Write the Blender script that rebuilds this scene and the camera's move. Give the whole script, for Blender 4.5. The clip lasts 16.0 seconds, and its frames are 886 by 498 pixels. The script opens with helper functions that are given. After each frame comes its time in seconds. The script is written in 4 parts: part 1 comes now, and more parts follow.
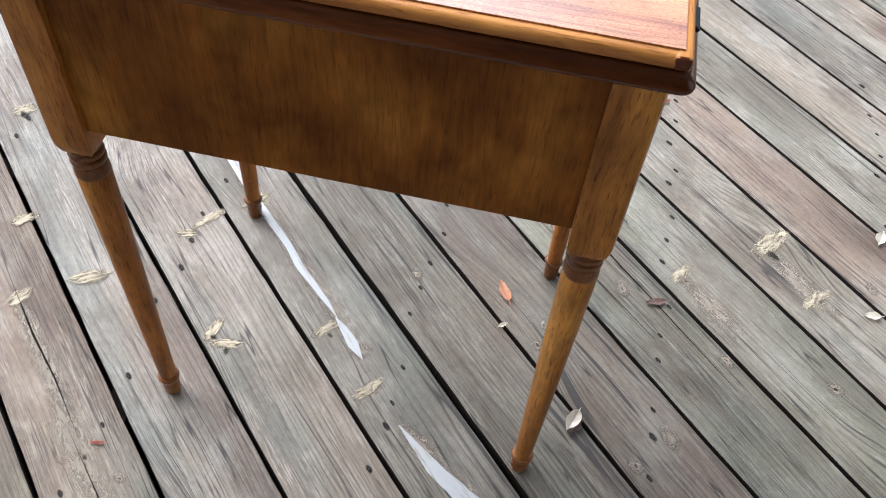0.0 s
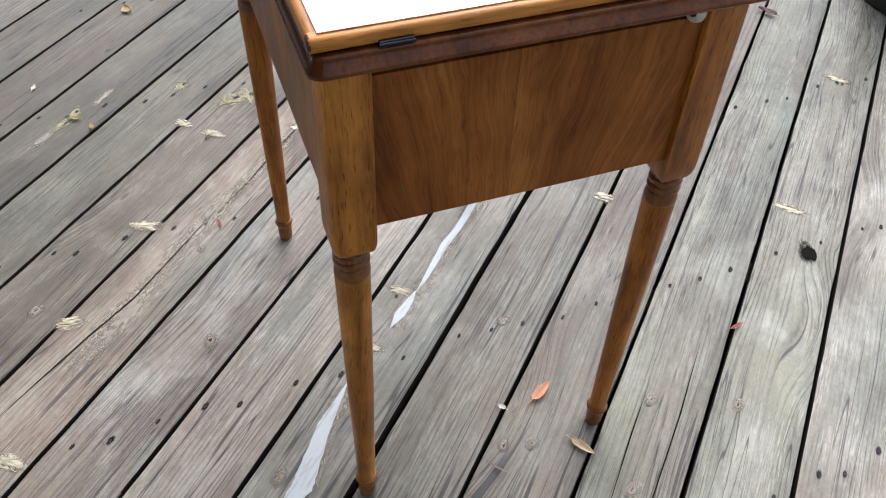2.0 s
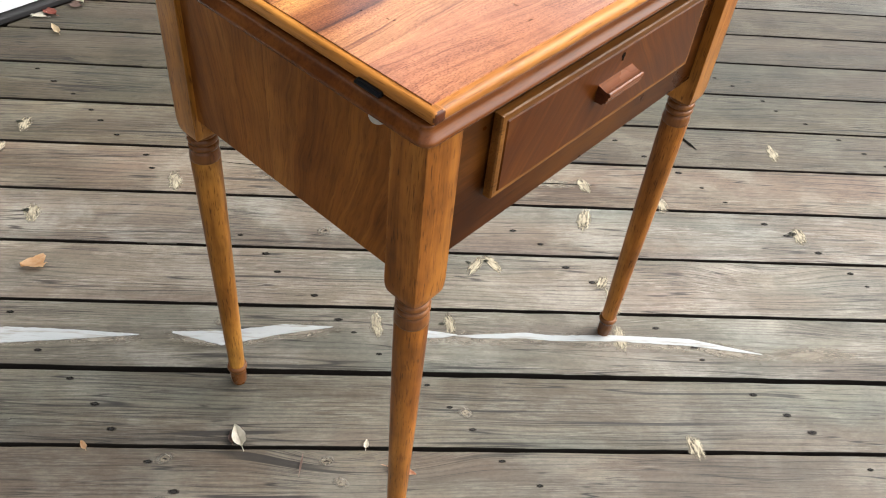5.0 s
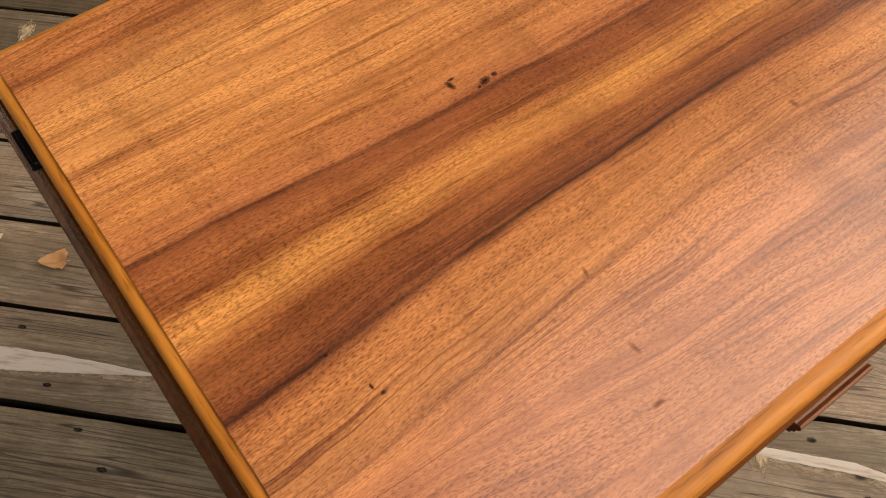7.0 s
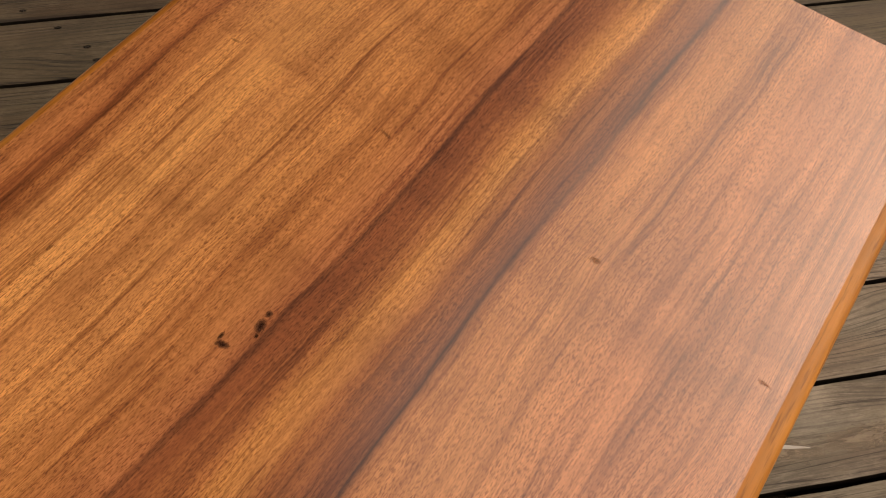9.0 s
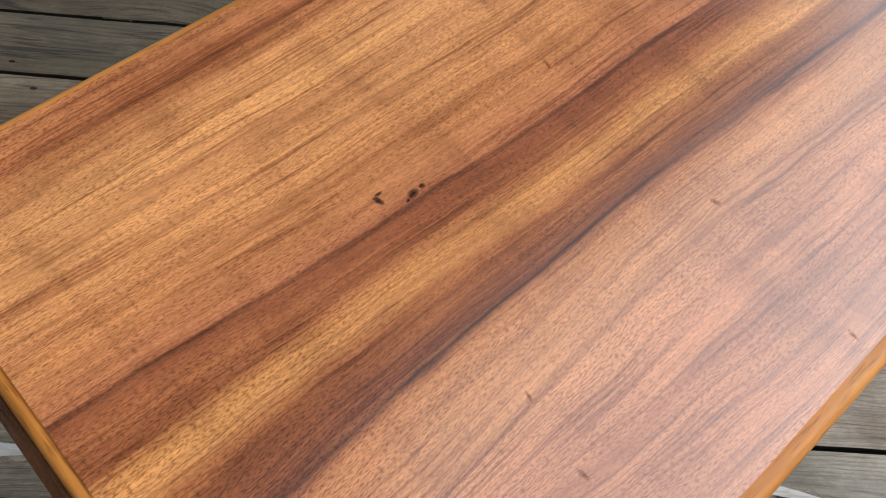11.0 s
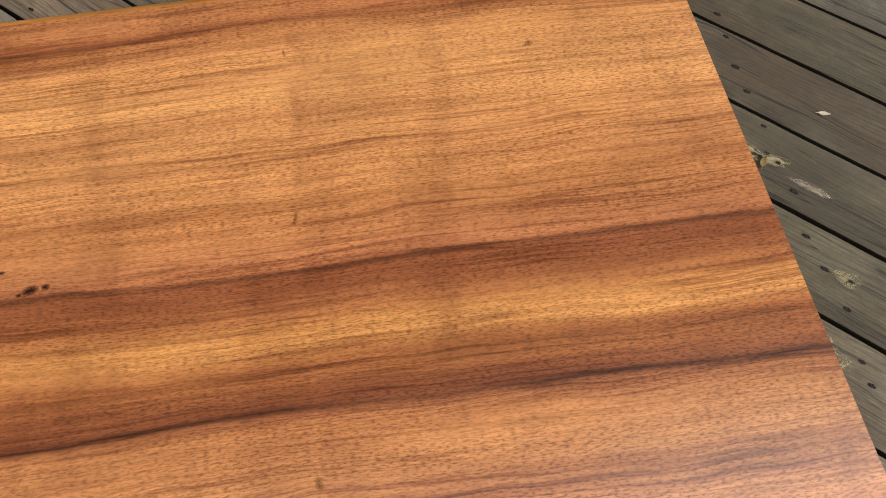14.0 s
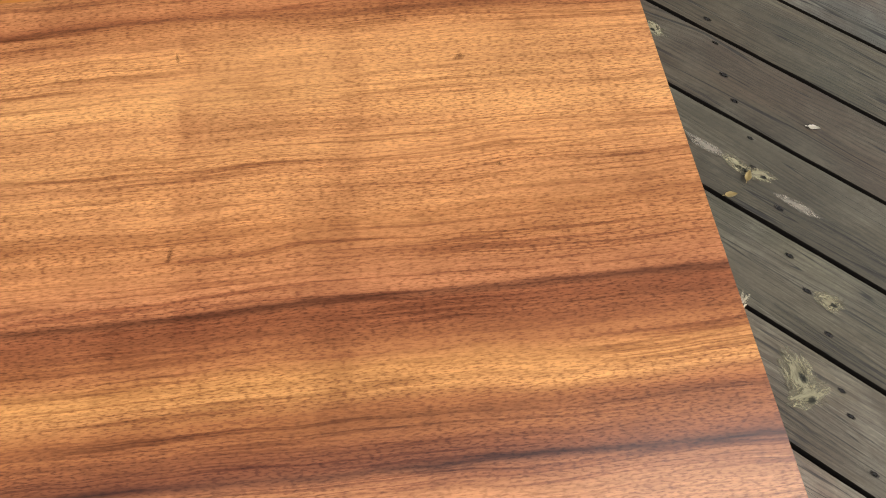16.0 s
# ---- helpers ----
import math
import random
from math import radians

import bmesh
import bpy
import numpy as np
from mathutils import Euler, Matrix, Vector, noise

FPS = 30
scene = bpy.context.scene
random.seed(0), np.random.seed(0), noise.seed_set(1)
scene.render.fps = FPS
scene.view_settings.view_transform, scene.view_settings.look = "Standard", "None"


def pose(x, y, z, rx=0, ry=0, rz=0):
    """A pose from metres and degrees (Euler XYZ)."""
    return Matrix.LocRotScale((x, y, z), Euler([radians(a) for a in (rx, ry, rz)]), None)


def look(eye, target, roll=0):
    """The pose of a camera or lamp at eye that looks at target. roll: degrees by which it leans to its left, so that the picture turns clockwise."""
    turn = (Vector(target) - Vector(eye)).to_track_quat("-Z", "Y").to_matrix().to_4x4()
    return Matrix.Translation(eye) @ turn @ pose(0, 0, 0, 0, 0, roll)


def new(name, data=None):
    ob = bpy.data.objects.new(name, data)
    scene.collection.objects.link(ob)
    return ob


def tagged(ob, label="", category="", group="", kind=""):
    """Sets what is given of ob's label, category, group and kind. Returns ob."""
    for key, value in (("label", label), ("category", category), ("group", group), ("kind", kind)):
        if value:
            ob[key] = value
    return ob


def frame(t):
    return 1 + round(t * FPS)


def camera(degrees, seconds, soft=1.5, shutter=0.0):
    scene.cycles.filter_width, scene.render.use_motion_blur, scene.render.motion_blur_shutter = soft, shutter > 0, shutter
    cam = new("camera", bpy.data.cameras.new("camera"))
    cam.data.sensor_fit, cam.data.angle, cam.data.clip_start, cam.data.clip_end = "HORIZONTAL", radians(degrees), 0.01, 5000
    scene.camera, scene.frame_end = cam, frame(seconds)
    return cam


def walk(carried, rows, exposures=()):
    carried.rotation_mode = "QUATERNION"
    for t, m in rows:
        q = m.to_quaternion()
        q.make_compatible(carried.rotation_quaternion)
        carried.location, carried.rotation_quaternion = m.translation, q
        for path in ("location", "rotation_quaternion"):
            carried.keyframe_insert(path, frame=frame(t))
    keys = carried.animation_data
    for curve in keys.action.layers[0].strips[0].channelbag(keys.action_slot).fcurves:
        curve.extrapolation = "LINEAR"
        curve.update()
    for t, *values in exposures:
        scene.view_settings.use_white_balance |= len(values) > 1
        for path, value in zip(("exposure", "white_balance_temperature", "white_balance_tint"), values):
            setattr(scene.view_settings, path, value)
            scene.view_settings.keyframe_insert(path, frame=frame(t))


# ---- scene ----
cam = camera(55.13, 16.0, soft=1.1)
PATH = [
    (0, (-0.2053, 0.7370, 1.1589), (-0.0462, -0.5083, -0.3980), 5.96),
    (0.5, (-0.3533, 0.7066, 1.1364), (0.1067, -0.4816, -0.4052), 5.35),
    (1, (-0.5248, 0.5857, 1.0974), (0.2597, -0.4177, -0.4445), 4.60),
    (1.5, (-0.7376, 0.4616, 1.1224), (0.3513, -0.2776, -0.3835), 3.54),
    (2, (-0.8498, 0.3081, 1.1340), (0.4176, -0.1968, -0.3285), 2.64),
    (2.5, (-0.8723, 0.1617, 1.1281), (0.4538, -0.1414, -0.3381), 2.31),
    (3, (-0.8910, 0.0834, 1.1321), (0.4624, -0.0445, -0.3349), 1.26),
    (3.2, (-0.8870, 0.0684, 1.1409), (0.4630, -0.0267, -0.3317), 1.92),
    (5.3, (-0.6233, -0.5959, 1.1706), (0.3707, 0.3708, -0.2708), 6.02),
    (5.5, (-0.5332, -0.5643, 1.1557), (0.3873, 0.4122, -0.3272), 5.63),
    (6, (-0.3832, -0.4648, 1.1626), (0.3301, 0.4765, -0.4515), 3.47),
    (6.5, (-0.3167, -0.3662, 1.1620), (0.2345, 0.5587, -0.5235), 0.10),
    (7, (-0.2981, -0.2184, 1.1411), (0.3127, 0.5708, -0.5921), 1.19),
    (7.5, (-0.2857, -0.1777, 1.1390), (0.4253, 0.4629, -0.6172), 5.59),
    (8, (-0.2362, -0.1418, 1.1481), (0.5353, 0.4020, -0.6152), 6.67),
    (8.2, (-0.2090, -0.1294, 1.1497), (0.5939, 0.3818, -0.6093), 6.70),
    (10.3, (-0.1743, -0.1315, 1.1715), (0.7057, 0.3789, -0.5505), 4.19),
    (10.5, (-0.2038, -0.1389, 1.1729), (0.6439, 0.4238, -0.5489), 4.69),
    (11, (-0.2733, -0.1659, 1.1638), (0.5081, 0.4997, -0.5527), 8.17),
    (11.5, (-0.3092, -0.2131, 1.1327), (0.3687, 0.5559, -0.5846), 12.49),
    (12, (-0.3129, -0.2335, 1.1209), (0.2317, 0.5913, -0.6178), 15.45),
    (12.5, (-0.2228, -0.2719, 1.1155), (0.0899, 0.6476, -0.6328), 12.57),
    (13, (-0.0352, -0.3209, 1.1574), (0.0504, 0.6930, -0.5644), 5.79),
    (13.5, (0.0223, -0.2717, 1.1505), (0.1282, 0.7369, -0.5733), 1.29),
    (14, (0.0822, -0.1905, 1.1368), (0.2309, 0.7846, -0.6031), -0.65),
    (14.5, (0.1322, -0.1210, 1.1093), (0.2942, 0.8439, -0.6350), 0.43),
    (15, (0.1360, -0.1080, 1.1112), (0.3045, 0.8693, -0.6256), 0.55),
    (15.5, (0.1326, -0.1179, 1.1089), (0.2995, 0.8619, -0.6267), 1.05),
    (16, (0.1301, -0.1455, 1.0965), (0.2901, 0.8100, -0.6532), 1.96),
]
EXPOSURES = [(0, 1.05, 5700, 13), (1.2, 0.94, 5720, 13), (2.2, 1.12, 5700, 12), (3.2, 1.15, 5750, 12), (5.3, 0.96, 6500, 9), (6.0, 0.57, 7600, 13), (6.5, 0.55, 7600, 13), (7, -0.03, 9500, 24), (7.5, -0.62, 9700, 26), (8.2, -0.84, 10800, 31), (10.3, 0.05, 6500, 14), (11.0, 0.02, 6200, 12), (11.5, 0.14, 6000, 11), (12.5, 0.43, 6000, 9), (13.0, 0.53, 6200, 9), (13.5, 0.20, 6700, 11), (14.0, 0.11, 6900, 11), (14.5, 0.34, 6500, 9), (15.0, 0.40, 6400, 9), (16, 0.28, 6300, 9)]
SUN_ELEVATION, SUN_AZIMUTH, SUN_STRENGTH, SKY_STRENGTH = 45, -34, 1.55, 0.148
walk(cam, [(t, look(e, g, r)) for t, e, g, r in PATH], EXPOSURES)

# ---- light: bright overcast sky, open towards +x and -y, closed by a house towards +y ----
world = bpy.data.worlds.new("overcast_sky")
scene.world = world
world.use_nodes = True
wn, wl = world.node_tree.nodes, world.node_tree.links
sky = wn.new("ShaderNodeTexSky")
sky.sky_type = "NISHITA"
sky.sun_disc = False
sky.sun_elevation = radians(SUN_ELEVATION)
sky.sun_rotation = radians(90 - SUN_AZIMUTH)
sky.dust_density = 6.0
sky.air_density = 1.4
pale = wn.new("ShaderNodeHueSaturation")
pale.inputs["Saturation"].default_value = 0.35
wl.new(sky.outputs[0], pale.inputs["Color"])
wl.new(pale.outputs[0], wn["Background"].inputs["Color"])
wn["Background"].inputs["Strength"].default_value = SKY_STRENGTH

sun_data = bpy.data.lights.new("sun", "SUN")
sun_data.energy = SUN_STRENGTH
sun_data.angle = radians(88)
sun_data.color = (1.0, 0.96, 0.93)
sun = new("sun", sun_data)
az, el = radians(SUN_AZIMUTH), radians(SUN_ELEVATION)
sun.matrix_world = look((5 * math.cos(az), 5 * math.sin(az), 5 * math.tan(el)), (0, 0, 0))


# ---- materials ----
class Nodes:
    """Short calls for the nodes of one material."""

    def __init__(self, name):
        self.mat = bpy.data.materials.new(name)
        self.mat.use_nodes = True
        self.tree = self.mat.node_tree
        self.shader = self.tree.nodes["Principled BSDF"]

    def put(self, socket, value):
        if isinstance(value, bpy.types.NodeSocket):
            self.tree.links.new(value, socket)
        elif isinstance(value, (tuple, list)) and len(value) == 3 and socket.type == "RGBA":
            socket.default_value = (*value, 1)
        else:
            socket.default_value = value

    def coords(self, kind="Object"):
        return self.tree.nodes.new("ShaderNodeTexCoord").outputs[kind]

    def uv(self, name):
        n = self.tree.nodes.new("ShaderNodeUVMap")
        n.uv_map = name
        return n.outputs[0]

    def chance(self):
        return self.tree.nodes.new("ShaderNodeObjectInfo").outputs["Random"]

    def tone(self):
        return self.tree.nodes.new("ShaderNodeObjectInfo").outputs["Color"]

    def scaled(self, vector, scale, shift=(0, 0, 0)):
        n = self.tree.nodes.new("ShaderNodeMapping")
        self.put(n.inputs["Vector"], vector)
        self.put(n.inputs["Scale"], scale)
        self.put(n.inputs["Location"], shift)
        return n.outputs[0]

    def add(self, a, b, operation="ADD"):
        n = self.tree.nodes.new("ShaderNodeVectorMath")
        n.operation = operation
        self.put(n.inputs[0], a)
        self.put(n.inputs[1], b)
        return n.outputs[0]

    def math(self, operation, a, b=0.0, clamp=False):
        n = self.tree.nodes.new("ShaderNodeMath")
        n.operation, n.use_clamp = operation, clamp
        self.put(n.inputs[0], a)
        self.put(n.inputs[1], b)
        return n.outputs[0]

    def split(self, vector):
        n = self.tree.nodes.new("ShaderNodeSeparateXYZ")
        self.put(n.inputs[0], vector)
        return n.outputs

    def join(self, x, y, z):
        n = self.tree.nodes.new("ShaderNodeCombineXYZ")
        for s, v in zip(n.inputs, (x, y, z)):
            self.put(s, v)
        return n.outputs[0]

    def noise(self, vector, scale=1.0, detail=3.0, rough=0.55, distortion=0.0):
        n = self.tree.nodes.new("ShaderNodeTexNoise")
        self.put(n.inputs["Vector"], vector)
        self.put(n.inputs["Scale"], scale)
        self.put(n.inputs["Detail"], detail)
        self.put(n.inputs["Roughness"], rough)
        self.put(n.inputs["Distortion"], distortion)
        return n.outputs[0]

    def cells(self, vector, scale=1.0, chance=1.0):
        n = self.tree.nodes.new("ShaderNodeTexVoronoi")
        self.put(n.inputs["Vector"], vector)
        self.put(n.inputs["Scale"], scale)
        self.put(n.inputs["Randomness"], chance)
        return n.outputs["Distance"], n.outputs["Color"]

    def ramp(self, value, stops, smooth=False):
        n = self.tree.nodes.new("ShaderNodeValToRGB")
        r = n.color_ramp
        r.interpolation = "EASE" if smooth else "LINEAR"
        while len(r.elements) < len(stops):
            r.elements.new(0.5)
        for e, (p, c) in zip(r.elements, stops):
            e.position = p
            e.color = (c, c, c, 1) if isinstance(c, (int, float)) else (*c, 1)
        self.put(n.inputs[0], value)
        return n.outputs[0]

    def mix(self, factor, a, b, kind="MIX"):
        n = self.tree.nodes.new("ShaderNodeMix")
        n.data_type, n.blend_type = "RGBA", kind
        self.put(n.inputs[0], factor)
        self.put(n.inputs[6], a)
        self.put(n.inputs[7], b)
        return n.outputs[2]

    def bump(self, height, strength=0.3, distance=0.001, normal=None):
        n = self.tree.nodes.new("ShaderNodeBump")
        n.inputs["Strength"].default_value = strength
        n.inputs["Distance"].default_value = distance
        self.put(n.inputs["Height"], height)
        if normal is not None:
            self.put(n.inputs["Normal"], normal)
        return n.outputs[0]

    def done(self, color, rough, normal=None, **more):
        self.put(self.shader.inputs["Base Color"], color)
        self.put(self.shader.inputs["Roughness"], rough)
        if normal is not None:
            self.put(self.shader.inputs["Normal"], normal)
        for key, value in more.items():
            self.put(self.shader.inputs[key.replace("_", " ")], value)
        return self.mat


def plain(name, color, rough=0.5, **more):
    n = Nodes(name)
    c = n.coords()
    spots = n.noise(c, 90, 4)
    tint = n.mix(n.ramp(spots, [(0.35, 0.0), (0.7, 1.0)]), color, tuple(v * 0.75 for v in color))
    return n.done(tint, rough, n.bump(spots, 0.15), **more)


def weathered_deck():
    """Old grey softwood: ring lines that bow round knots, raised grain, drying cracks; every board differs."""
    n = Nodes("weathered_deck_wood")
    c = n.coords()
    chance = n.chance()
    c = n.add(c, n.join(n.math("MULTIPLY", chance, 37.0), n.math("MULTIPLY", chance, 11.0), 0.0))
    kd, kc = n.cells(n.scaled(c, (2.0, 6.0, 0.0)))
    has = n.ramp(n.split(kc)[0], [(0.50, 0.0), (0.56, 1.0)])
    near = n.math("MULTIPLY", n.ramp(kd, [(0.0, 1.0), (0.08, 0.8), (0.42, 0.0)], True), has)
    sway = n.noise(n.scaled(c, (1.1, 5.0, 1.0)), 1.0, 2.0, 0.45)
    g = n.add(c, n.join(0.0, n.math("ADD", n.math("MULTIPLY", n.math("SUBTRACT", sway, 0.5), 0.045), n.math("MULTIPLY", near, 0.034)), 0.0))
    _, gy, _ = n.split(g)
    # ring lines: even lines across the board, crowded here and open there
    pace = n.math("MULTIPLY", n.noise(n.scaled(g, (0.8, 13.0, 1.0), (4, 9, 0)), 1.0, 2.0), 9.0)
    turns = n.math("ADD", n.math("MULTIPLY", gy, 105.0), pace)
    ring = n.math("SINE", n.math("MULTIPLY", turns, 6.2832))
    rough_ring = n.math("ADD", ring, n.math("MULTIPLY", n.math("SUBTRACT", n.noise(n.scaled(g, (20.0, 330.0, 1.0)), 1.0, 4.0, 0.68), 0.5), 2.6))
    broad = n.noise(n.scaled(g, (1.0, 16.0, 1.0)), 1.0, 3.0)
    fine = n.noise(n.scaled(g, (26.0, 560.0, 1.0)), 1.0, 4.0, 0.66, 0.3)
    blotch = n.noise(n.scaled(c, (5.5, 9.0, 1.0)), 1.0, 5.0, 0.62, 0.5)
    speck = n.noise(n.scaled(c, (150.0, 320.0, 1.0)), 1.0, 3.0, 0.7)
    base = n.ramp(broad, [(0.25, (0.110, 0.094, 0.076)), (0.45, (0.165, 0.145, 0.120)), (0.58, (0.205, 0.183, 0.152)), (0.78, (0.275, 0.250, 0.212))])
    hue = n.ramp(chance, [(0.0, (0.95, 1.0, 0.96)), (0.3, (1.07, 1.0, 0.94)), (0.55, (1.12, 0.97, 0.90)), (0.8, (0.98, 1.02, 0.93)), (1.0, (1.08, 1.01, 0.86))])
    color = n.mix(1.0, base, hue, "MULTIPLY")
    torn = n.math("MULTIPLY", n.math("SUBTRACT", fine, 0.5), 0.55)
    color = n.mix(n.ramp(n.math("ADD", blotch, torn), [(0.50, 0.0), (0.66, 0.75)]), color, (0.315, 0.296, 0.258))
    pink = n.ramp(n.noise(n.scaled(c, (2.0, 6.0, 1.0), (17, 9, 0)), 1.0, 3.0), [(0.50, 0.0), (0.72, 0.6)])
    color = n.mix(pink, color, (0.225, 0.168, 0.142))
    green = n.ramp(n.noise(n.scaled(c, (1.8, 5.0, 1.0), (7, 3, 0)), 1.0, 3.0), [(0.50, 0.0), (0.70, 0.6)])
    color = n.mix(green, color, (0.152, 0.178, 0.160))
    damp = n.ramp(n.math("ADD", n.noise(n.scaled(c, (5.0, 11.0, 1.0), (21, 2, 0)), 1.0, 4.0, 0.65), torn), [(0.27, 0.28), (0.41, 0.0)])
    color = n.mix(damp, color, (0.090, 0.082, 0.076))
    bloom = n.ramp(n.math("ADD", n.noise(n.scaled(c, (6.0, 8.5, 1.0), (41, 27, 0)), 1.0, 4.0, 0.6, 0.4), n.math("MULTIPLY", torn, 0.5)), [(0.52, 0.0), (0.70, 0.60)])
    color = n.mix(bloom, color, (0.335, 0.325, 0.294))
    # soft weathered patches a hand wide, darker and browner or bleached
    patch = n.noise(n.scaled(c, (3.4, 8.0, 1.0), (51, 17, 0)), 1.0, 4.0, 0.58, 0.6)
    color = n.mix(0.9, color, n.ramp(patch, [(0.30, (0.62, 0.56, 0.47)), (0.46, (0.95, 0.93, 0.88)), (0.56, (1.06, 1.06, 1.03)), (0.72, (1.32, 1.32, 1.24))]), "MULTIPLY")
    lined = n.ramp(n.noise(n.scaled(c, (1.6, 9.0, 1.0), (12, 4, 0)), 1.0, 3.0), [(0.36, 0.15), (0.56, 1.0)])
    late = n.ramp(n.math("MULTIPLY", n.math("ADD", rough_ring, 2.0), 0.25), [(0.20, (0.40, 0.38, 0.36)), (0.33, (0.86, 0.86, 0.86)), (0.46, (1.03, 1.03, 1.03)), (0.8, (1.16, 1.16, 1.16))])
    color = n.mix(n.math("MULTIPLY", lined, 0.70), color, n.mix(1.0, color, late, "MULTIPLY"))
    hair = n.ramp(fine, [(0.32, (0.68, 0.67, 0.66)), (0.5, (1, 1, 1)), (0.7, (1.18, 1.18, 1.18))])
    color = n.mix(0.32, color, hair, "MULTIPLY")
    worn = n.ramp(n.noise(n.scaled(c, (3.0, 26.0, 1.0), (2, 14, 0)), 1.0, 3.0), [(0.50, 0.0), (0.64, 1.0)])
    silver = n.ramp(n.noise(n.scaled(g, (22.0, 380.0, 1.0), (2, 5, 0)), 1.0, 3.0, 0.6), [(0.50, 0.0), (0.62, 0.6)])
    color = n.mix(n.math("MULTIPLY", worn, silver), color, (0.42, 0.400, 0.350))
    tan = n.math("MULTIPLY", n.ramp(kd, [(0.02, 1.0), (0.10, 0.5), (0.24, 0.0)]), has)
    tan = n.math("MULTIPLY", tan, n.ramp(n.noise(n.scaled(c, (28, 110, 1)), 1.0, 4.0, 0.7), [(0.42, 0.0), (0.6, 0.85)]))
    color = n.mix(tan, color, (0.36, 0.315, 0.235))
    heart = n.math("MULTIPLY", n.ramp(kd, [(0.010, 0.8), (0.034, 0.0)]), has)
    color = n.mix(heart, color, (0.055, 0.042, 0.032))
    line = n.noise(n.scaled(g, (1.3, 48.0, 1.0), (3, 8, 0)), 1.0, 1.0, 0.5)
    crack = n.ramp(n.math("ABSOLUTE", n.math("SUBTRACT", line, 0.5)), [(0.0, 1.0), (0.005, 0.85), (0.011, 0.0)])
    where = n.ramp(n.noise(n.scaled(c, (1.8, 12.0, 1.0), (31, 5, 0)), 1.0, 2.0), [(0.40, 0.0), (0.47, 1.0)])
    crack = n.math("MULTIPLY", crack, where)
    # short checks, many on some boards and few on others
    thin = n.noise(n.scaled(g, (2.6, 120.0, 1.0), (13, 18, 0)), 1.0, 2.0, 0.5)
    check = n.ramp(n.math("ABSOLUTE", n.math("SUBTRACT", thin, 0.5)), [(0.0, 1.0), (0.010, 0.7), (0.026, 0.0)])
    split_up = n.ramp(n.math("ADD", n.noise(n.scaled(c, (2.4, 7.0, 1.0), (3, 35, 0)), 1.0, 2.0), n.math("MULTIPLY", n.math("SUBTRACT", chance, 0.5), 0.14)), [(0.46, 0.0), (0.56, 0.9)])
    crack = n.math("MAXIMUM", crack, n.math("MULTIPLY", check, split_up))
    color = n.mix(n.math("MULTIPLY", crack, 0.85), color, (0.020, 0.017, 0.015))
    color = n.mix(0.3, color, n.ramp(speck, [(0.3, (0.6, 0.6, 0.6)), (0.6, (1.12, 1.12, 1.12))]), "MULTIPLY")
    fuzz = n.noise(n.scaled(c, (70.0, 120.0, 1.0), (5, 5, 0)), 1.0, 5.0, 0.72)
    color = n.mix(0.5, color, n.ramp(fuzz, [(0.30, (0.68, 0.67, 0.66)), (0.5, (1, 1, 1)), (0.70, (1.28, 1.28, 1.27))]), "MULTIPLY")
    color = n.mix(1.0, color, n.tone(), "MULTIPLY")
    h = n.math("ADD", n.math("MULTIPLY", n.math("MULTIPLY", rough_ring, 0.12), lined), n.math("MULTIPLY", fine, 0.45))
    h = n.math("SUBTRACT", h, n.math("MULTIPLY", crack, 1.4))
    return n.done(color, n.ramp(fine, [(0.3, 0.62), (0.7, 0.82)]), n.bump(n.math("ADD", h, n.math("MULTIPLY", fuzz, 0.35)), 0.45, 0.0018), Specular_IOR_Level=0.6)


